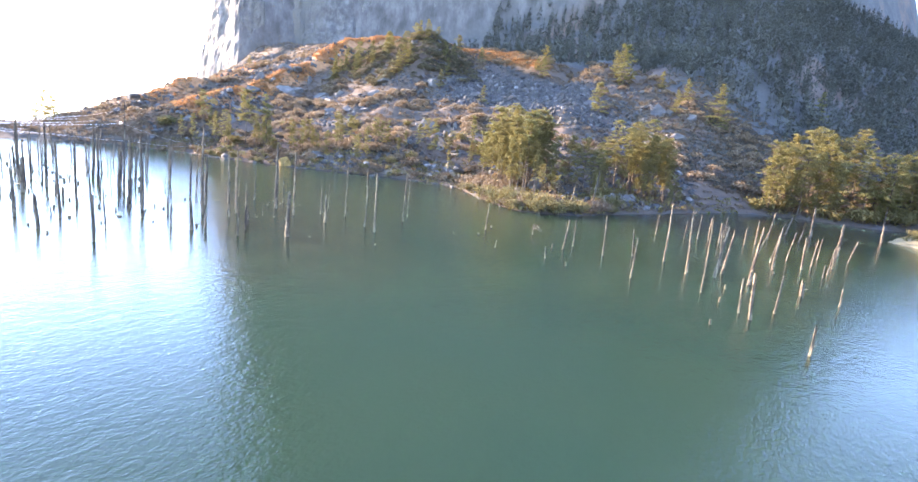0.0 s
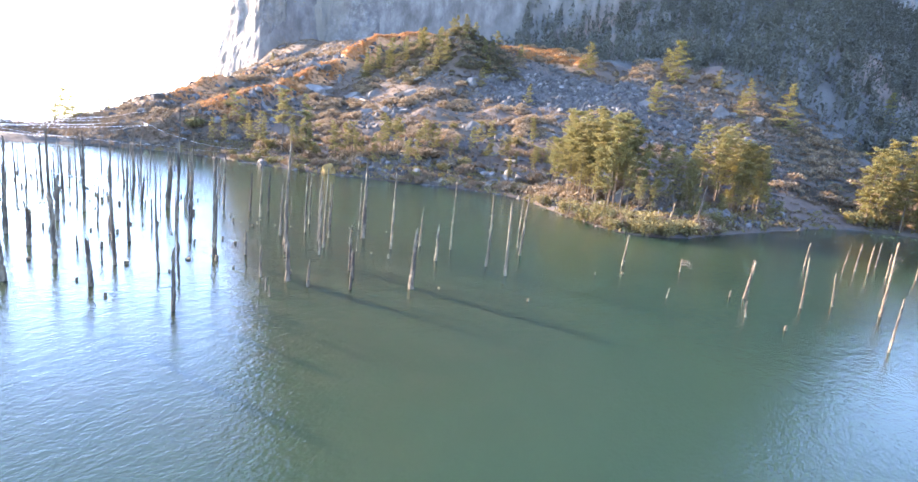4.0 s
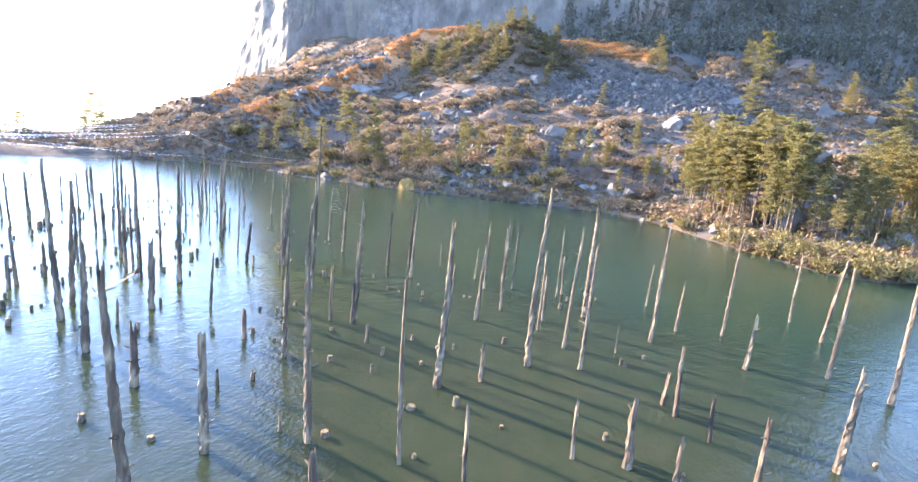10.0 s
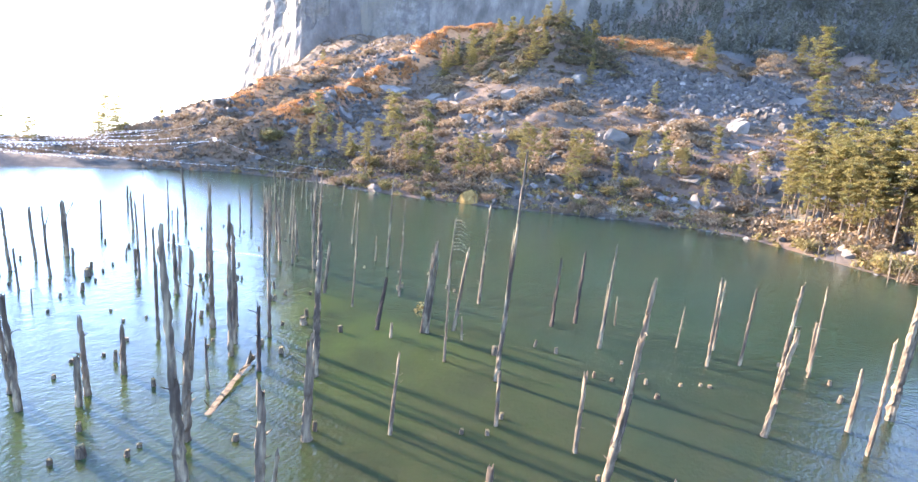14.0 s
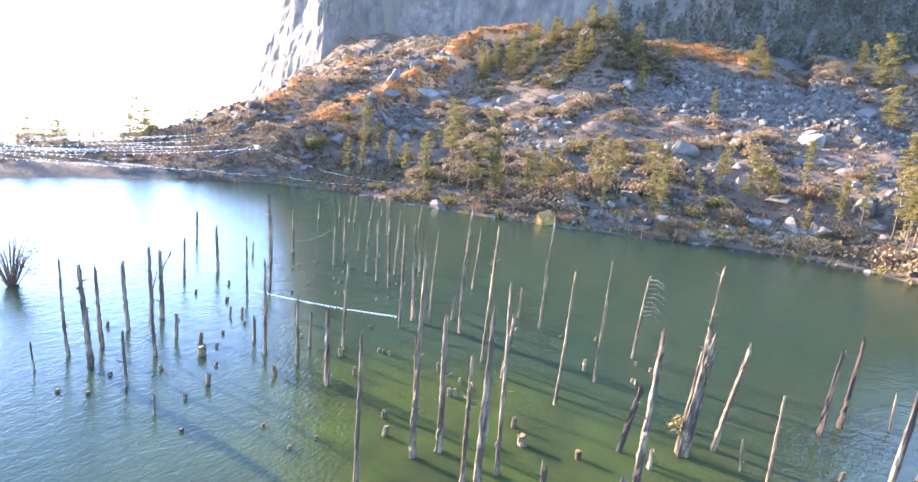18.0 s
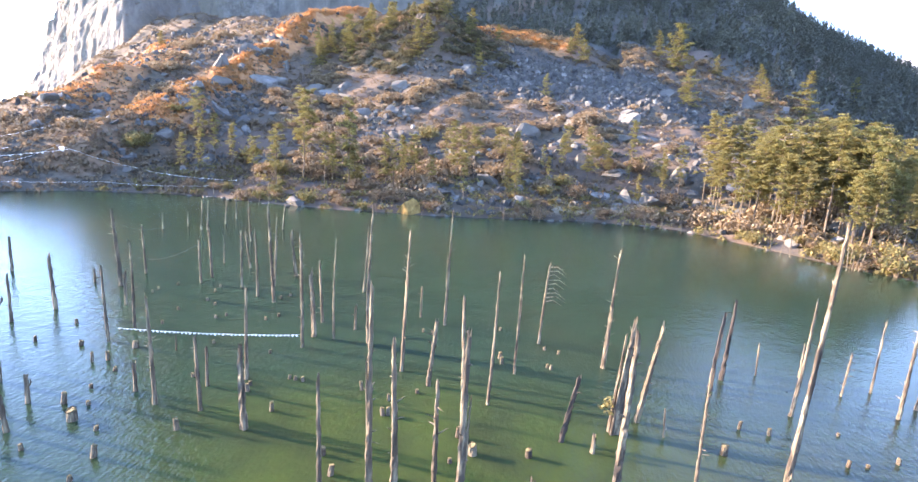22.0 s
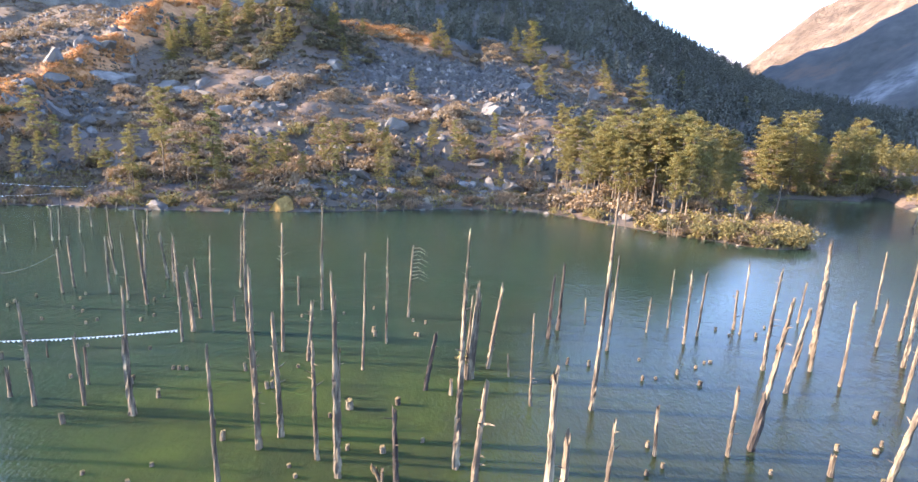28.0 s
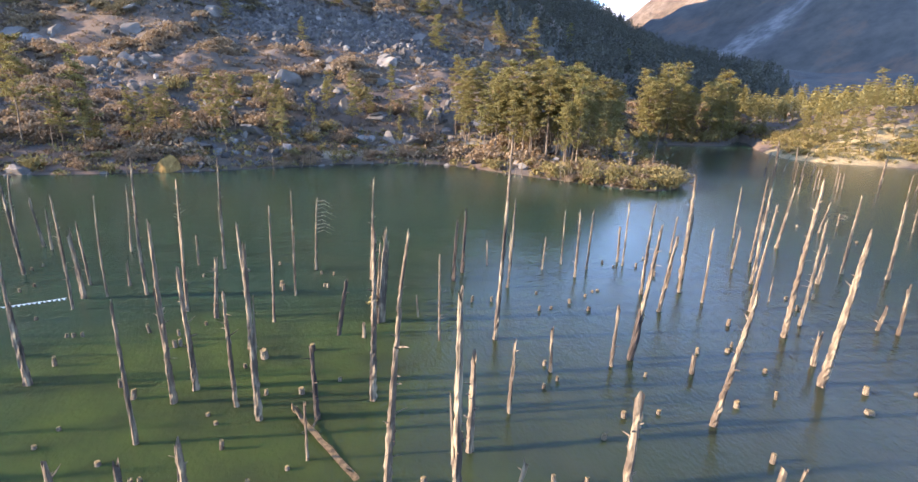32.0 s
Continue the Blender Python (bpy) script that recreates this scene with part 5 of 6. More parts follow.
stump(-78.6, 39.4, 0.53, 0.09)
stump(-77.1, 38.9, 0.35, 0.09)
stump(-76.9, 29.2, 0.17, 0.11)
stump(-76.3, 26.6, 0.15, 0.09)
drowned(-76.1, 30.2, 5.1, 0.10, -0.1, -0.1)
stump(-76.0, 27.7, 0.15, 0.09)
drowned(-75.6, 32.7, 7.0, 0.14, -0.1, -0.1)
stump(-75.6, 28.2, 0.15, 0.09)
stump(-75.3, 25.5, 0.19, 0.09)
drowned(-75.2, 24.1, 3.8, 0.12, -0.1, -0.3)
stump(-75.1, 27.7, 0.61, 0.09)
stump(-74.1, 31.6, 0.15, 0.09)
drowned(-73.8, 27.3, 1.8, 0.13, -0.0, -0.0)
drowned(-73.7, 23.7, 3.8, 0.14, -0.1, -0.2)
stump(-73.7, 31.0, 0.16, 0.09)
drowned(-73.2, 32.1, 4.7, 0.11, -0.1, -0.1)
stump(-73.2, 29.5, 0.40, 0.09)
drowned(-73.1, 25.6, 2.8, 0.14, -0.1, -0.1)
stump(-72.8, 44.7, 0.44, 0.11)
drowned(-72.5, 25.0, 1.7, 0.13, -0.0, -0.0)
drowned(-72.2, 31.1, 6.6, 0.14, -0.1, -0.1)
stump(-72.2, 32.8, 0.29, 0.09)
stump(-72.0, 27.4, 0.37, 0.09)
stump(-70.9, 24.2, 0.34, 0.10)
stump(-70.9, 28.1, 0.15, 0.09)
stump(-70.8, 32.7, 0.32, 0.13)
drowned(-70.3, 28.5, 2.1, 0.07, -0.0, -0.1)
stump(-70.2, 44.9, 0.30, 0.09)
drowned(-70.1, 30.8, 2.7, 0.12, -0.1, -0.0, kind="charred")
stump(-69.7, 22.8, 0.21, 0.09)
stump(-69.4, 23.5, 0.46, 0.16)
stump(-69.3, 33.5, 0.21, 0.09)
stump(-68.6, 24.8, 0.15, 0.09)
stump(-68.4, 24.3, 0.25, 0.09)
drowned(-68.0, 31.9, 6.8, 0.17, 0.1, -0.1, kind="split")
stump(-68.0, 22.2, 0.39, 0.13)
drowned(-67.3, 39.4, 4.8, 0.16, 0.3, 0.1, kind="overgrown")
stump(-66.8, 22.7, 0.41, 0.14)
stump(-66.6, 26.8, 0.25, 0.12)
drowned(-66.2, 40.7, 4.4, 0.13, 0.5, -0.1)
drowned(-66.0, 24.5, 7.3, 0.18, -0.2, -0.4)
drowned(-65.2, 39.8, 1.1, 0.07, -0.1, 0.0)
stump(-65.0, 28.8, 0.43, 0.09)
drowned(-64.8, 28.2, 3.4, 0.18, -0.0, -0.0, kind="split")
drowned(-64.5, 36.8, 4.3, 0.07, -0.1, -0.0)
drowned(-63.8, 25.9, 1.1, 0.10, 0.2, -0.1)
stump(-63.0, 39.2, 0.55, 0.17)
drowned(-62.8, 30.2, 2.9, 0.09, 0.1, 0.1, kind="split")
stump(-62.5, 26.1, 0.42, 0.09)
drowned(-62.2, 45.3, 3.8, 0.13, 0.1, 0.0, kind="charred")
stump(-61.8, 41.6, 0.44, 0.09)
drowned(-61.7, 36.6, 9.8, 0.13, 0.3, -0.0, kind="split")
drowned(-61.6, 23.4, 4.6, 0.18, -0.0, -0.0)
stump(-61.4, 26.0, 0.26, 0.09)
drowned(-61.3, 46.9, 4.1, 0.14, 0.1, 0.0, kind="charred")
stump(-60.8, 31.8, 0.23, 0.09)
stump(-60.6, 41.5, 0.36, 0.10)
stump(-60.1, 33.7, 0.27, 0.10)
stump(-60.0, 32.3, 0.25, 0.09)
drowned(-60.0, 33.1, 2.0, 0.10, -0.1, -0.0)
stump(-59.8, 28.1, 0.25, 0.11)
drowned(-59.2, 48.3, 1.7, 0.06, -0.1, 0.0)
drowned(-59.0, 43.8, 5.5, 0.11, 0.2, 0.0, kind="split")
drowned(-49.2, 47.4, 4.6, 0.09, 0.0, -0.0)
drowned(-50.8, 41.7, 5.6, 0.12, 0.1, -0.1)
drowned(-55.8, 33.7, 6.3, 0.15, 0.5, -0.3, kind="half_charred")
drowned(-43.6, 50.1, 2.8, 0.08, 0.1, -0.1)
drowned(-51.1, 39.0, 4.3, 0.15, 0.3, -0.2, kind="split")
drowned(-46.3, 44.4, 6.7, 0.21, 0.0, -0.0, kind="split")
drowned(-47.7, 40.0, 4.5, 0.10, 0.0, -0.0)
drowned(-34.9, 54.1, 4.5, 0.09, 0.0, -0.0)
drowned(-41.1, 46.0, 2.9, 0.11, 0.1, -0.1)
drowned(-38.6, 47.2, 6.2, 0.11, 0.1, -0.1)
drowned(-42.0, 42.8, 6.3, 0.13, 0.1, -0.1, kind="split")
drowned(-45.6, 38.4, 6.3, 0.12, 0.3, -0.2)
drowned(-33.3, 50.7, 5.2, 0.14, 0.4, -0.3, kind="split")
drowned(-9.4, 74.7, 2.4, 0.12, 0.1, -0.1)
drowned(-4.5, 77.3, 2.9, 0.12, 0.1, -0.1)
drowned(-5.9, 74.8, 2.2, 0.09, 0.1, -0.1)
drowned(-1.9, 76.1, 2.4, 0.10, 0.0, -0.0, kind="branched")
drowned(-46.2, 35.0, 8.1, 0.17, 0.2, -0.2, kind="split")
drowned(-25.0, 55.0, 2.9, 0.10, 0.3, -0.3)
drowned(-44.1, 36.3, 5.9, 0.11, 0.1, -0.2)
drowned(-37.2, 42.3, 2.6, 0.14, 0.1, -0.1, kind="split")
drowned(-33.5, 44.0, 5.6, 0.13, 0.1, -0.1)
drowned(-48.4, 30.3, 6.7, 0.20, 0.3, -0.3, kind="split")
drowned(-47.2, 32.0, 1.4, 0.13, 0.0, -0.0)
drowned(-55.2, 28.3, 5.3, 0.15, 0.5, -0.4)
drowned(-43.2, 39.7, 1.5, 0.05, -0.0, 0.0)
drowned(-53.6, 32.1, 0.7, 0.12, -0.0, 0.0)
drowned(-58.2, 28.6, 1.1, 0.15, -0.0, 0.0)
drowned(-20.3, 57.6, 1.1, 0.07, -0.0, 0.0, kind="branched")
stump(-55.9, 32.1, 0.20, 0.08)
stump(-52.1, 33.9, 0.31, 0.10)
stump(-48.3, 36.7, 0.41, 0.12)
stump(-50.5, 33.8, 0.20, 0.14)
stump(-49.9, 34.3, 0.31, 0.08)
stump(-52.1, 31.4, 0.41, 0.10)
stump(-50.1, 31.7, 0.20, 0.12)
stump(-53.4, 29.3, 0.31, 0.14)
stump(-51.3, 29.6, 0.41, 0.08)
stump(-56.9, 29.3, 0.20, 0.10)
stump(-58.4, 29.3, 0.31, 0.12)
stump(-47.0, 29.4, 0.41, 0.14)
stump(-46.8, 48.7, 0.20, 0.08)
stump(-48.3, 47.0, 0.31, 0.10)
stump(-48.1, 44.9, 0.41, 0.12)
stump(-24.2, 51.6, 0.20, 0.14)
stump(-25.9, 49.1, 0.31, 0.08)
stump(-40.0, 39.7, 0.41, 0.10)
stump(-41.8, 39.9, 0.20, 0.12)
stump(-25.3, 57.3, 0.31, 0.14)
stump(-42.6, 38.2, 0.41, 0.08)
stump(-42.4, 38.2, 0.20, 0.10)
stump(-58.2, 39.9, 0.33, 0.09)
stump(-57.5, 42.5, 0.15, 0.09)
stump(-57.4, 40.1, 0.15, 0.09)
drowned(-57.3, 22.9, 2.1, 0.18, 0.0, 0.0)
drowned(-57.0, 33.2, 2.8, 0.10, -0.0, -0.0)
stump(-56.2, 20.5, 0.31, 0.13)
drowned(-55.5, 47.1, 2.2, 0.07, 0.1, -0.0)
stump(-56.0, 40.8, 0.31, 0.10)
stump(-55.3, 39.6, 0.25, 0.13)
drowned(-54.8, 24.6, 0.8, 0.08, 0.1, -0.1)
stump(-54.6, 41.7, 0.18, 0.09)
stump(-54.5, 26.0, 0.40, 0.11)
stump(-53.8, 42.4, 0.15, 0.09)
drowned(-53.7, 48.1, 3.9, 0.08, 0.0, -0.0)
drowned(-53.8, 45.3, 4.5, 0.10, 0.0, -0.0)
stump(-53.5, 21.2, 0.16, 0.14)
stump(-53.4, 42.5, 0.15, 0.12)
drowned(-52.3, 46.7, 4.1, 0.10, 0.1, -0.0)
drowned(-51.7, 21.8, 3.5, 0.18, -0.0, -0.1)
drowned(-50.8, 24.0, 0.7, 0.08, 0.1, -0.1)
stump(-50.5, 48.0, 0.24, 0.10)
stump(-50.1, 47.0, 0.15, 0.09)
drowned(-49.7, 18.4, 6.6, 0.18, -0.2, -0.4)
drowned(-49.6, 24.1, 6.0, 0.14, -0.1, -0.2)
stump(-49.4, 24.7, 0.24, 0.16)
drowned(-49.1, 48.3, 2.6, 0.12, -0.1, 0.0)
stump(-48.2, 28.1, 0.15, 0.21)
stump(-47.6, 20.9, 0.21, 0.09)
drowned(-46.5, 25.0, 5.9, 0.09, -0.2, -0.1)
stump(-46.3, 25.5, 0.19, 0.09)
drowned(-46.2, 20.9, 2.2, 0.18, -0.1, -0.1)
stump(-44.8, 29.0, 0.15, 0.09)
stump(-44.1, 20.5, 0.23, 0.09)
drowned(-43.9, 24.5, 3.0, 0.09, -0.1, -0.1)
drowned(-42.0, 28.8, 1.9, 0.09, -0.1, -0.0)
stump(-41.4, 30.7, 0.32, 0.12)
drowned(-40.3, 29.4, 2.1, 0.18, -0.1, -0.0)
drowned(-40.1, 35.1, 1.3, 0.11, 0.1, -0.1)
drowned(-39.9, 21.4, 2.9, 0.14, -0.0, -0.0)
drowned(-39.6, 27.0, 0.7, 0.06, -0.0, -0.0)
drowned(-39.5, 34.4, 2.7, 0.12, -0.1, -0.0)
drowned(-38.8, 29.6, 1.3, 0.11, -0.0, -0.0)
drowned(-38.6, 26.4, 0.6, 0.05, -0.1, -0.0)
stump(-38.6, 29.4, 1.10, 0.09)
drowned(-38.1, 33.1, 1.6, 0.09, -0.1, -0.0, kind="charred")
drowned(-36.5, 30.9, 2.2, 0.12, -0.0, -0.0)
drowned(-34.0, 33.9, 3.5, 0.18, 0.1, -0.0)
stump(-32.7, 35.3, 0.15, 0.10)
drowned(-31.1, 42.5, 5.4, 0.14, -0.1, -0.0)
stump(-27.2, 37.4, 0.21, 0.09)
drowned(-26.1, 91.0, 3.3, 0.21, 0.6, -0.1)
drowned(-22.3, 90.6, 6.6, 0.22, 0.6, 0.0)
drowned(-19.9, 46.4, 0.7, 0.07, 0.1, -0.0)
stump(-15.9, 51.3, 0.54, 0.09)
drowned(-14.9, 51.7, 2.8, 0.15, 0.3, -0.0, kind="forked")
drowned(-14.7, 45.8, 0.9, 0.09, -0.1, 0.0)
drowned(-14.7, 54.5, 2.6, 0.09, -0.0, -0.0)
stump(-12.4, 44.5, 0.38, 0.10)
drowned(-11.1, 52.3, 3.6, 0.10, -0.1, -0.0)
drowned(-8.8, 55.2, 2.5, 0.09, -0.2, -0.0)
drowned(-7.0, 44.7, 3.1, 0.09, 0.1, 0.0)
drowned(-5.8, 54.9, 5.5, 0.12, -0.0, -0.0)
drowned(-3.4, 50.8, 1.8, 0.09, 0.0, -0.0)
drowned(-3.4, 51.8, 5.4, 0.13, -0.3, 0.0)
drowned(-3.2, 78.0, 2.8, 0.12, 0.0, -0.0)
drowned(-1.7, 44.2, 5.5, 0.08, -0.0, 0.0, kind="split")
drowned(-1.6, 84.2, 2.8, 0.10, 0.1, -0.0)
drowned(-1.1, 51.8, 4.2, 0.16, 0.4, -0.1)
drowned(-1.0, 58.6, 3.7, 0.10, -0.4, 0.0)
drowned(-0.6, 54.1, 3.9, 0.14, 0.4, -0.0)
stump(-0.5, 35.7, 0.41, 0.09)
stump(-0.3, 42.3, 0.46, 0.09)
stump(-0.1, 47.4, 0.46, 0.09)
drowned(1.0, 78.2, 2.0, 0.11, 0.0, -0.0)
drowned(1.0, 40.3, 2.2, 0.09, -0.1, 0.0)
drowned(1.6, 51.2, 4.5, 0.17, 0.3, -0.0, kind="forked")
drowned(1.7, 39.0, 2.7, 0.14, -0.2, 0.0)
drowned(2.3, 80.6, 3.0, 0.12, -0.0, 0.0)
drowned(3.2, 42.3, 2.6, 0.09, 0.1, -0.0)
drowned(3.6, 66.3, 2.9, 0.10, 0.4, -0.0)
drowned(3.7, 61.8, 4.0, 0.15, 0.2, -0.0)
stump(3.7, 59.3, 0.27, 0.10)
drowned(3.9, 88.9, 3.7, 0.12, 0.4, -0.0)
drowned(4.6, 33.7, 1.5, 0.09, -0.0, 0.0, kind="split")
drowned(5.3, 69.8, 3.1, 0.10, 0.4, -0.0)
drowned(5.4, 50.5, 0.9, 0.18, -0.1, 0.0)
drowned(5.6, 94.7, 2.4, 0.09, 0.6, -0.1)
drowned(6.4, 64.9, 3.2, 0.10, -0.1, 0.0)
drowned(6.7, 100.2, 2.3, 0.17, 0.5, -0.1)
drowned(7.5, 67.9, 2.9, 0.11, 0.2, -0.0)
drowned(7.8, 49.1, 1.2, 0.08, 0.0, -0.0)
drowned(7.9, 90.9, 1.7, 0.14, 0.3, -0.1)
drowned(8.0, 62.1, 1.0, 0.09, -0.0, 0.0)
drowned(8.6, 64.3, 2.6, 0.10, 0.2, -0.0)
drowned(8.7, 74.7, 2.4, 0.09, 0.1, -0.0)
drowned(9.5, 69.1, 2.2, 0.10, -0.0, 0.0)
drowned(10.3, 102.0, 4.2, 0.27, -0.1, 0.1)
drowned(11.4, 81.5, 3.4, 0.23, 0.1, -0.0)
drowned(11.9, 76.3, 2.5, 0.11, 0.5, -0.1)
drowned(20.6, 108.5, 2.4, 0.18, -0.1, 0.1)

drowned(-67.8, 25.9, 6.1, 0.15, 0.3, 0.0, kind="split")
drowned(-48.1, 41.8, 2.5, 0.11, -0.0, 0.0, kind="split")
drowned(-67.5, 46.2, 6.4, 0.11, 0.2, 0.0)

# thin dead sticks in the shallows below the trees
sticks = random.Random(31)
for k in range(34):
    x = sticks.choice((sticks.uniform(-80, -52), sticks.uniform(-48, -30), sticks.uniform(-130, -84)))
    y = 84.0
    while shore_d(x, y + 0.5) < -0.6:
        y += 0.5
    drowned(x, y - sticks.uniform(0, 2.5), sticks.uniform(0.9, 3.4), sticks.uniform(0.035, 0.07), sticks.uniform(-0.3, 0.5), sticks.uniform(-0.2, 0.2))

# fallen log resting on a snag
bm = bmesh.new()
rnd_ = random.Random(9)
spike(bm, rnd_, (-67.3, 25.0, -0.13), (-70.95, 31.2, 0.20), 0.14, 0.10, 9, 14, 0.1)
stub(bm, rnd_, Vector((-70.2, 29.9, 0.30)), Vector((0.5, 0.8, 0.5)), 0.5, 0.06)
stub(bm, rnd_, Vector((-68.8, 27.5, 0.15)), Vector((-0.6, -0.2, 0.6)), 0.35, 0.05)
tagged(part("fallen_log", bm, WETLOG), "ochre-brown barkless log lying in the shallow water", "log")
bm = bmesh.new()
spike(bm, rnd_, (-67.2, 14.0 + 14, -0.1), (-64.5, 24.5, -0.02), 0.05, 0.03, 6, 6)
tagged(part("sunken_pole", bm, DEADWOOD), "thin sunken pole just under the lake surface", "pole")


# pale logs washed up along the far shore
wash = random.Random(61)
for k in range(11):
    x = -112 + 5.6 * k + wash.uniform(-2, 2)
    y = 84.0
    while shore_d(x, y) < 1.0:
        y += 0.4
    n = wash.uniform(2.2, 4.5)
    bm = bmesh.new()
    spike(bm, wash, (-n, wash.uniform(-0.6, 0.6), 0.05), (n, wash.uniform(-0.6, 0.6), wash.uniform(0.1, 0.5)), wash.uniform(0.10, 0.17), 0.07, 8, 9, 0.15)
    stub(bm, wash, Vector((n * 0.3, 0, 0.2)), Vector((0.4, 0.5, 0.7)), 0.6, 0.05)
    log = part("driftwood_log", bm, DEADWOOD)
    log.location = (x, y, ground_z(x, y) + 0.12)
    log.rotation_euler = (0, 0, math.atan2(shore_d(x - 2, y) - shore_d(x + 2, y), 4.0) + wash.uniform(-0.25, 0.25))
    tagged(log, "bleached driftwood log lying along the shore", "log", "logs on the shore")
bm = bmesh.new()
spike(bm, wash, (-4.3, 0, 0), (4.3, 0.3, 0.1), 0.28, 0.2, 9, 12, 0.1)
log = part("driftwood_log", bm, DEADWOOD)
log.location, log.rotation_euler = (-9.8, 112.0, 0.1), (0, 0, 0.95)
tagged(log, "large bleached log floating at the edge of the bay", "log", "logs on the shore")
# tangled roots just above the water
for x, y in ((-66.6, 20.8), (-68.6, 21.1)):
    bm = bmesh.new()
    for k in range(7):
        stub(bm, wash, Vector((0, 0, -0.05)), Vector((wash.uniform(-1, 1), wash.uniform(-1, 1), wash.uniform(0.05, 0.6))), wash.uniform(0.3, 0.7), 0.05)
    ob = part("root_tangle", bm, DEADWOOD)
    ob.location = (x, y, 0)
    tagged(ob, "tangle of dead roots breaking the lake surface", "dead wood")


# ---- flag strings ----
def flag_string(a, b, sag, flags, size, label, cloth=None, cord_r=0.012):
    """A sagging cord with small cloth flags hung along it."""
    a, b = Vector(a), Vector(b)
    line = [a.lerp(b, k / 16) - Vector((0, 0, sag * 4 * (k / 16) * (1 - k / 16))) for k in range(17)]
    bm = bmesh.new()
    tube(bm, line, [cord_r] * 17, 4)
    cloth = cloth or CLOTH
    cord = part("flag_string", bm, cloth)
    rnd = random.Random(int(abs(a.x * 10)))
    for k in range(flags):
        f = (k + 0.5) / flags * 16
        i = min(15, int(f))
        p = line[i].lerp(line[i + 1], f - i)
        w = (b - a).normalized() * size * 0.5
        low = Vector((rnd.uniform(-0.3, 0.3) * size, rnd.uniform(-0.3, 0.3) * size, -size * rnd.uniform(0.6, 1.1)))
        side = Vector((-w.y, w.x, 0)).normalized() * 0.006
        bm = bmesh.new()
        corner = [p - w, p + w, p + w * 0.9 + low, p - w * 0.9 + low * 0.9]
        front = [bm.verts.new(c + side) for c in corner]
        back = [bm.verts.new(c - side) for c in corner]
        bm.faces.new(front)
        bm.faces.new(back[::-1])
        for j in range(4):
            bm.faces.new((front[j], back[j], back[(j + 1) % 4], front[(j + 1) % 4]))
        part("flag", bm, cloth, cord)
    return tagged(cord, label, "flag string", "flag strings by the lake")


flag_string((-92.85, 40.4, 0.62), (-83.75, 43.0, 0.62), 0.12, 44, 0.095, "string of small white flags tied between dead trunks")
flag_string((-103.0, 53.0, 0.6), (-94.6, 49.0, 3.3), 0.5, 8, 0.035, "thin faded flag string slung between dead trunks", CORD)
flag_string((-112.0, 60.0, 1.5), (-105.0, 58.5, 2.0), 0.5, 6, 0.035, "thin faded flag string slung between dead trunks", CORD)
bank = random.Random(21)
for k in range(26):
    x0, y0 = bank.uniform(-184, -157), bank.uniform(44, 70)
    x1, y1 = x0 + bank.uniform(5, 14), y0 + bank.uniform(12, 22)
    while shore_d(x1, y1) < 1.5:
        x1 -= 1.0
    flag_string((x0, y0, ground_z(x0, y0) + bank.uniform(0.5, 1.7)), (x1, y1, ground_z(x1, y1) + bank.uniform(0.5, 1.7)), bank.uniform(0.1, 0.4), 18, 0.2,
                "long sagging string of white flags over the bank", None, 0.02)
for a_, b_ in (((-159, 78, 2.8), (-152, 90, 1.8)), ((-150, 80, 1.4), (-147.8, 87, 1.2)), ((-147.4, 87, 1.2), (-137.5, 91, 1.0)), ((-150, 72, 0.8), (-138, 84.5, 0.9)), ((-138, 84.5, 0.9), (-124, 90, 1.0)), ((-136, 91, 1.0), (-121, 93, 1.2))):
    flag_string((a_[0], a_[1], ground_z(*a_[:2]) + a_[2]), (b_[0], b_[1], ground_z(*b_[:2]) + b_[2]), 0.3, 14, 0.11, "string of white flags slung along the shore", None, 0.01)


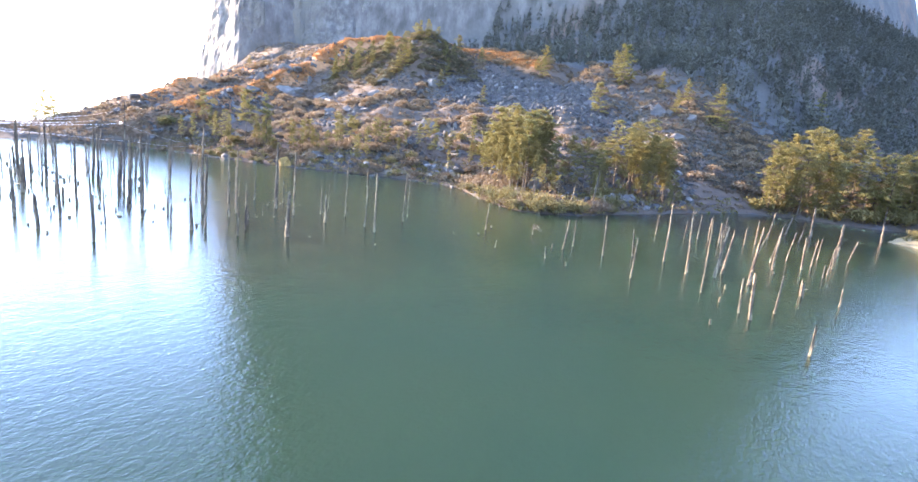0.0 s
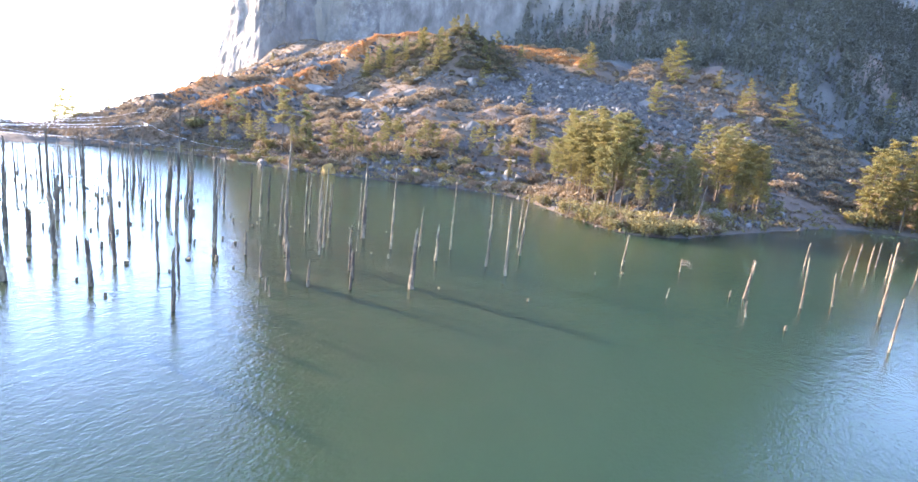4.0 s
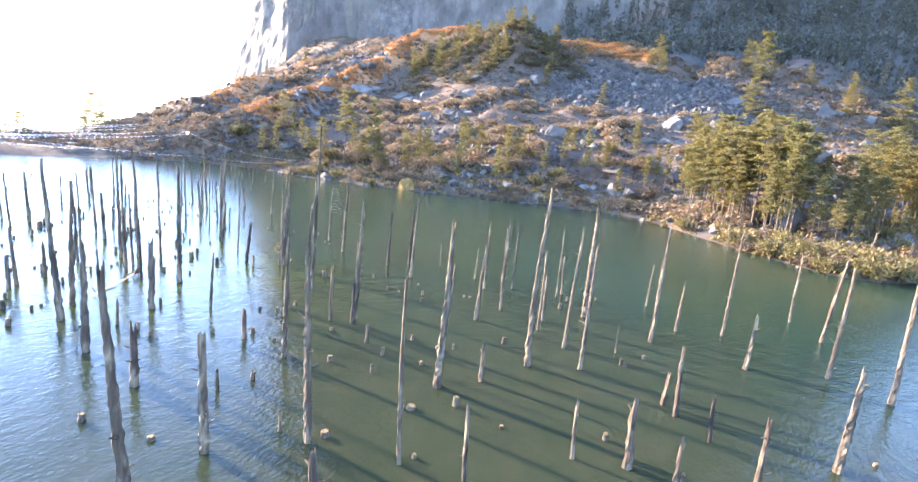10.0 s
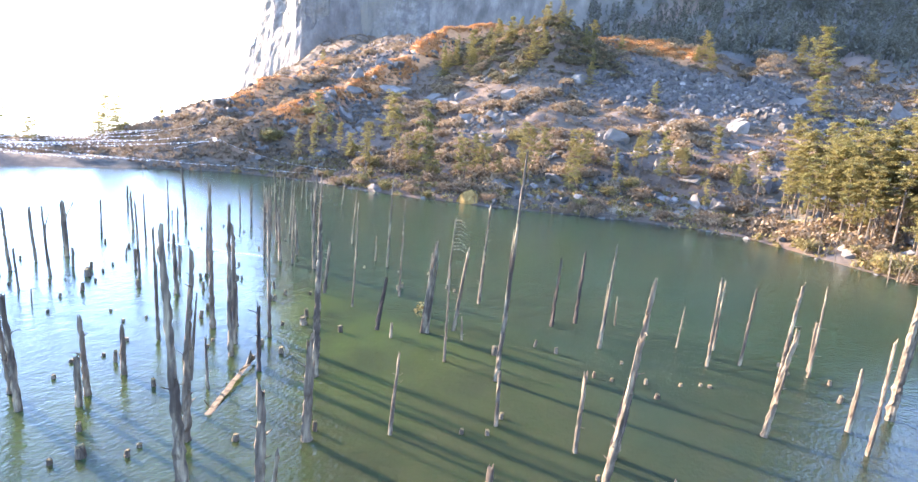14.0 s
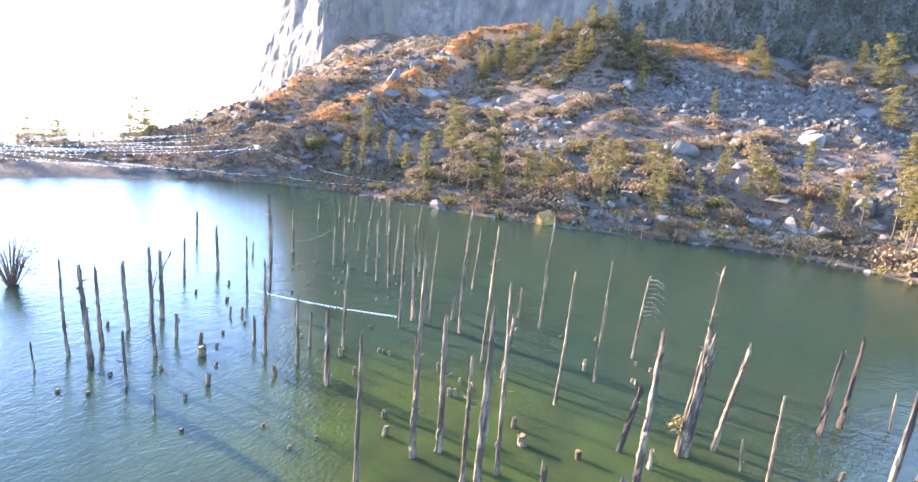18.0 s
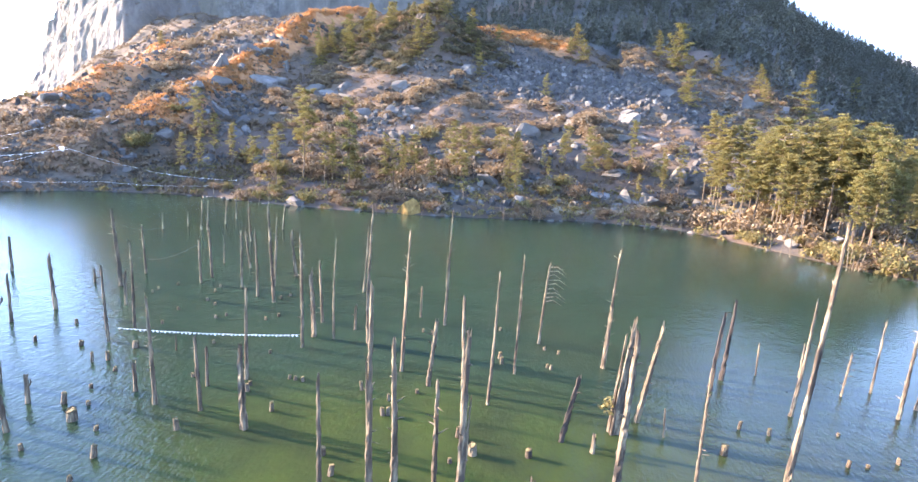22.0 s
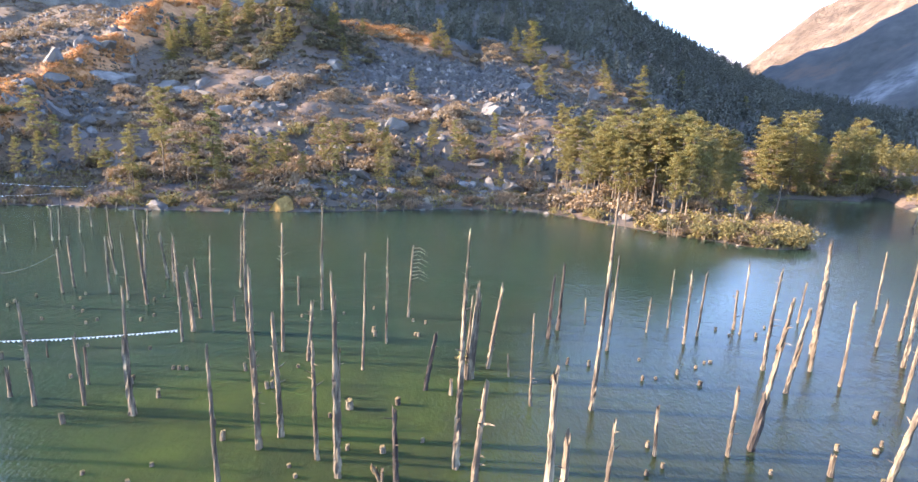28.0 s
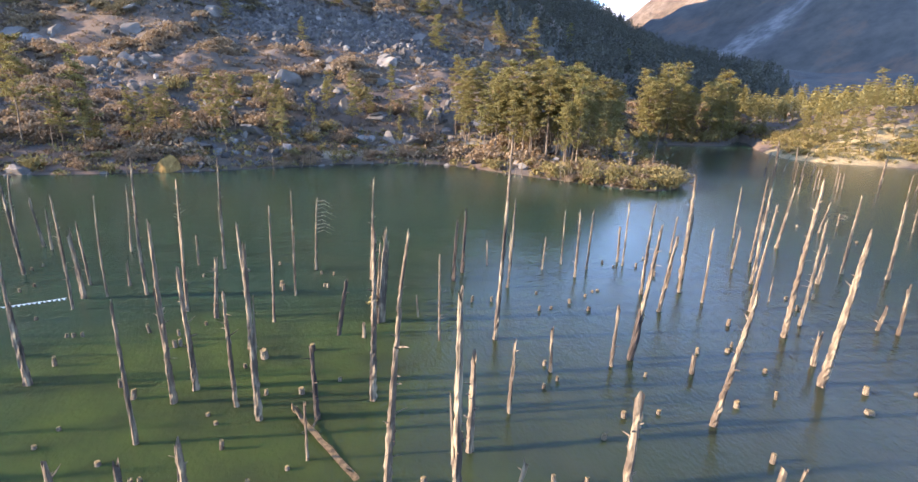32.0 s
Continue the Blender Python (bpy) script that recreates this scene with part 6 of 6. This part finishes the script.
def cloth_banner(x, y):
    """A small white cloth stretched between two stakes."""
    ob = new("cloth_banner")
    for k in (-0.55, 0.55):
        bm = bmesh.new()
        tube(bm, [(k, 0, -0.4), (k * 1.03, 0.02, 0.6), (k, 0, 1.5)], [0.05, 0.045, 0.03], 6)
        part("stake", bm, DEADWOOD, ob)
    bm = bmesh.new()
    rows = [[bm.verts.new((-0.5 + i / 8, 0.05 * math.sin(i * 1.3 + j), 0.35 + j * 0.25)) for i in range(9)] for j in range(5)]
    for lo, hi in zip(rows, rows[1:]):
        for i in range(8):
            bm.faces.new((lo[i], lo[i + 1], hi[i + 1], hi[i]))
    bmesh.ops.solidify(bm, geom=bm.faces[:], thickness=0.01)
    part("cloth", bm, CLOTH, ob)
    ob.matrix_basis = Matrix.Translation((x, y, ground_z(x, y))) @ Euler((0, 0, 0.9)).to_matrix().to_4x4() @ Matrix.Scale(0.65, 4)
    tagged(ob, "white cloth tied between two stakes above the shore", "banner")


cloth_banner(-147.6, 87.2)

# grey willow growing out of the water
willow = new("willow_bush")
bm = bmesh.new()
rnd_ = random.Random(44)
tips = []
for _ in range(46):
    a, k = rnd_.uniform(0, 6.28), rnd_.uniform(0.3, 1.9)
    tip = Vector((math.cos(a) * k, math.sin(a) * k, rnd_.uniform(1.2, 3.3) * (1.15 - 0.3 * k / 1.9)))
    tube(bm, [(0, 0, -0.5), tip * 0.5 + Vector((0, 0, 0.35)), tip], [0.05, 0.025, 0.008], 4, False)
    tips.append(tip)
part("branchwork", bm, BARK, willow)
verts, faces = [], []
for _ in range(900):
    t_ = rnd_.choice(tips)
    leaf_quad(verts, faces, t_ * rnd_.uniform(0.55, 1.05) + Vector((rnd_.gauss(0, 0.2), rnd_.gauss(0, 0.2), rnd_.gauss(0, 0.15))), rnd_.uniform(0.03, 0.075), rnd_, 0.9)
from_arrays("foliage", [tuple(v) for v in verts], faces, SHRUB, willow)
willow.location = (-104.3, 32.3, 0)
tagged(willow, "twiggy grey-brown willow bush rising out of the lake", "bush")
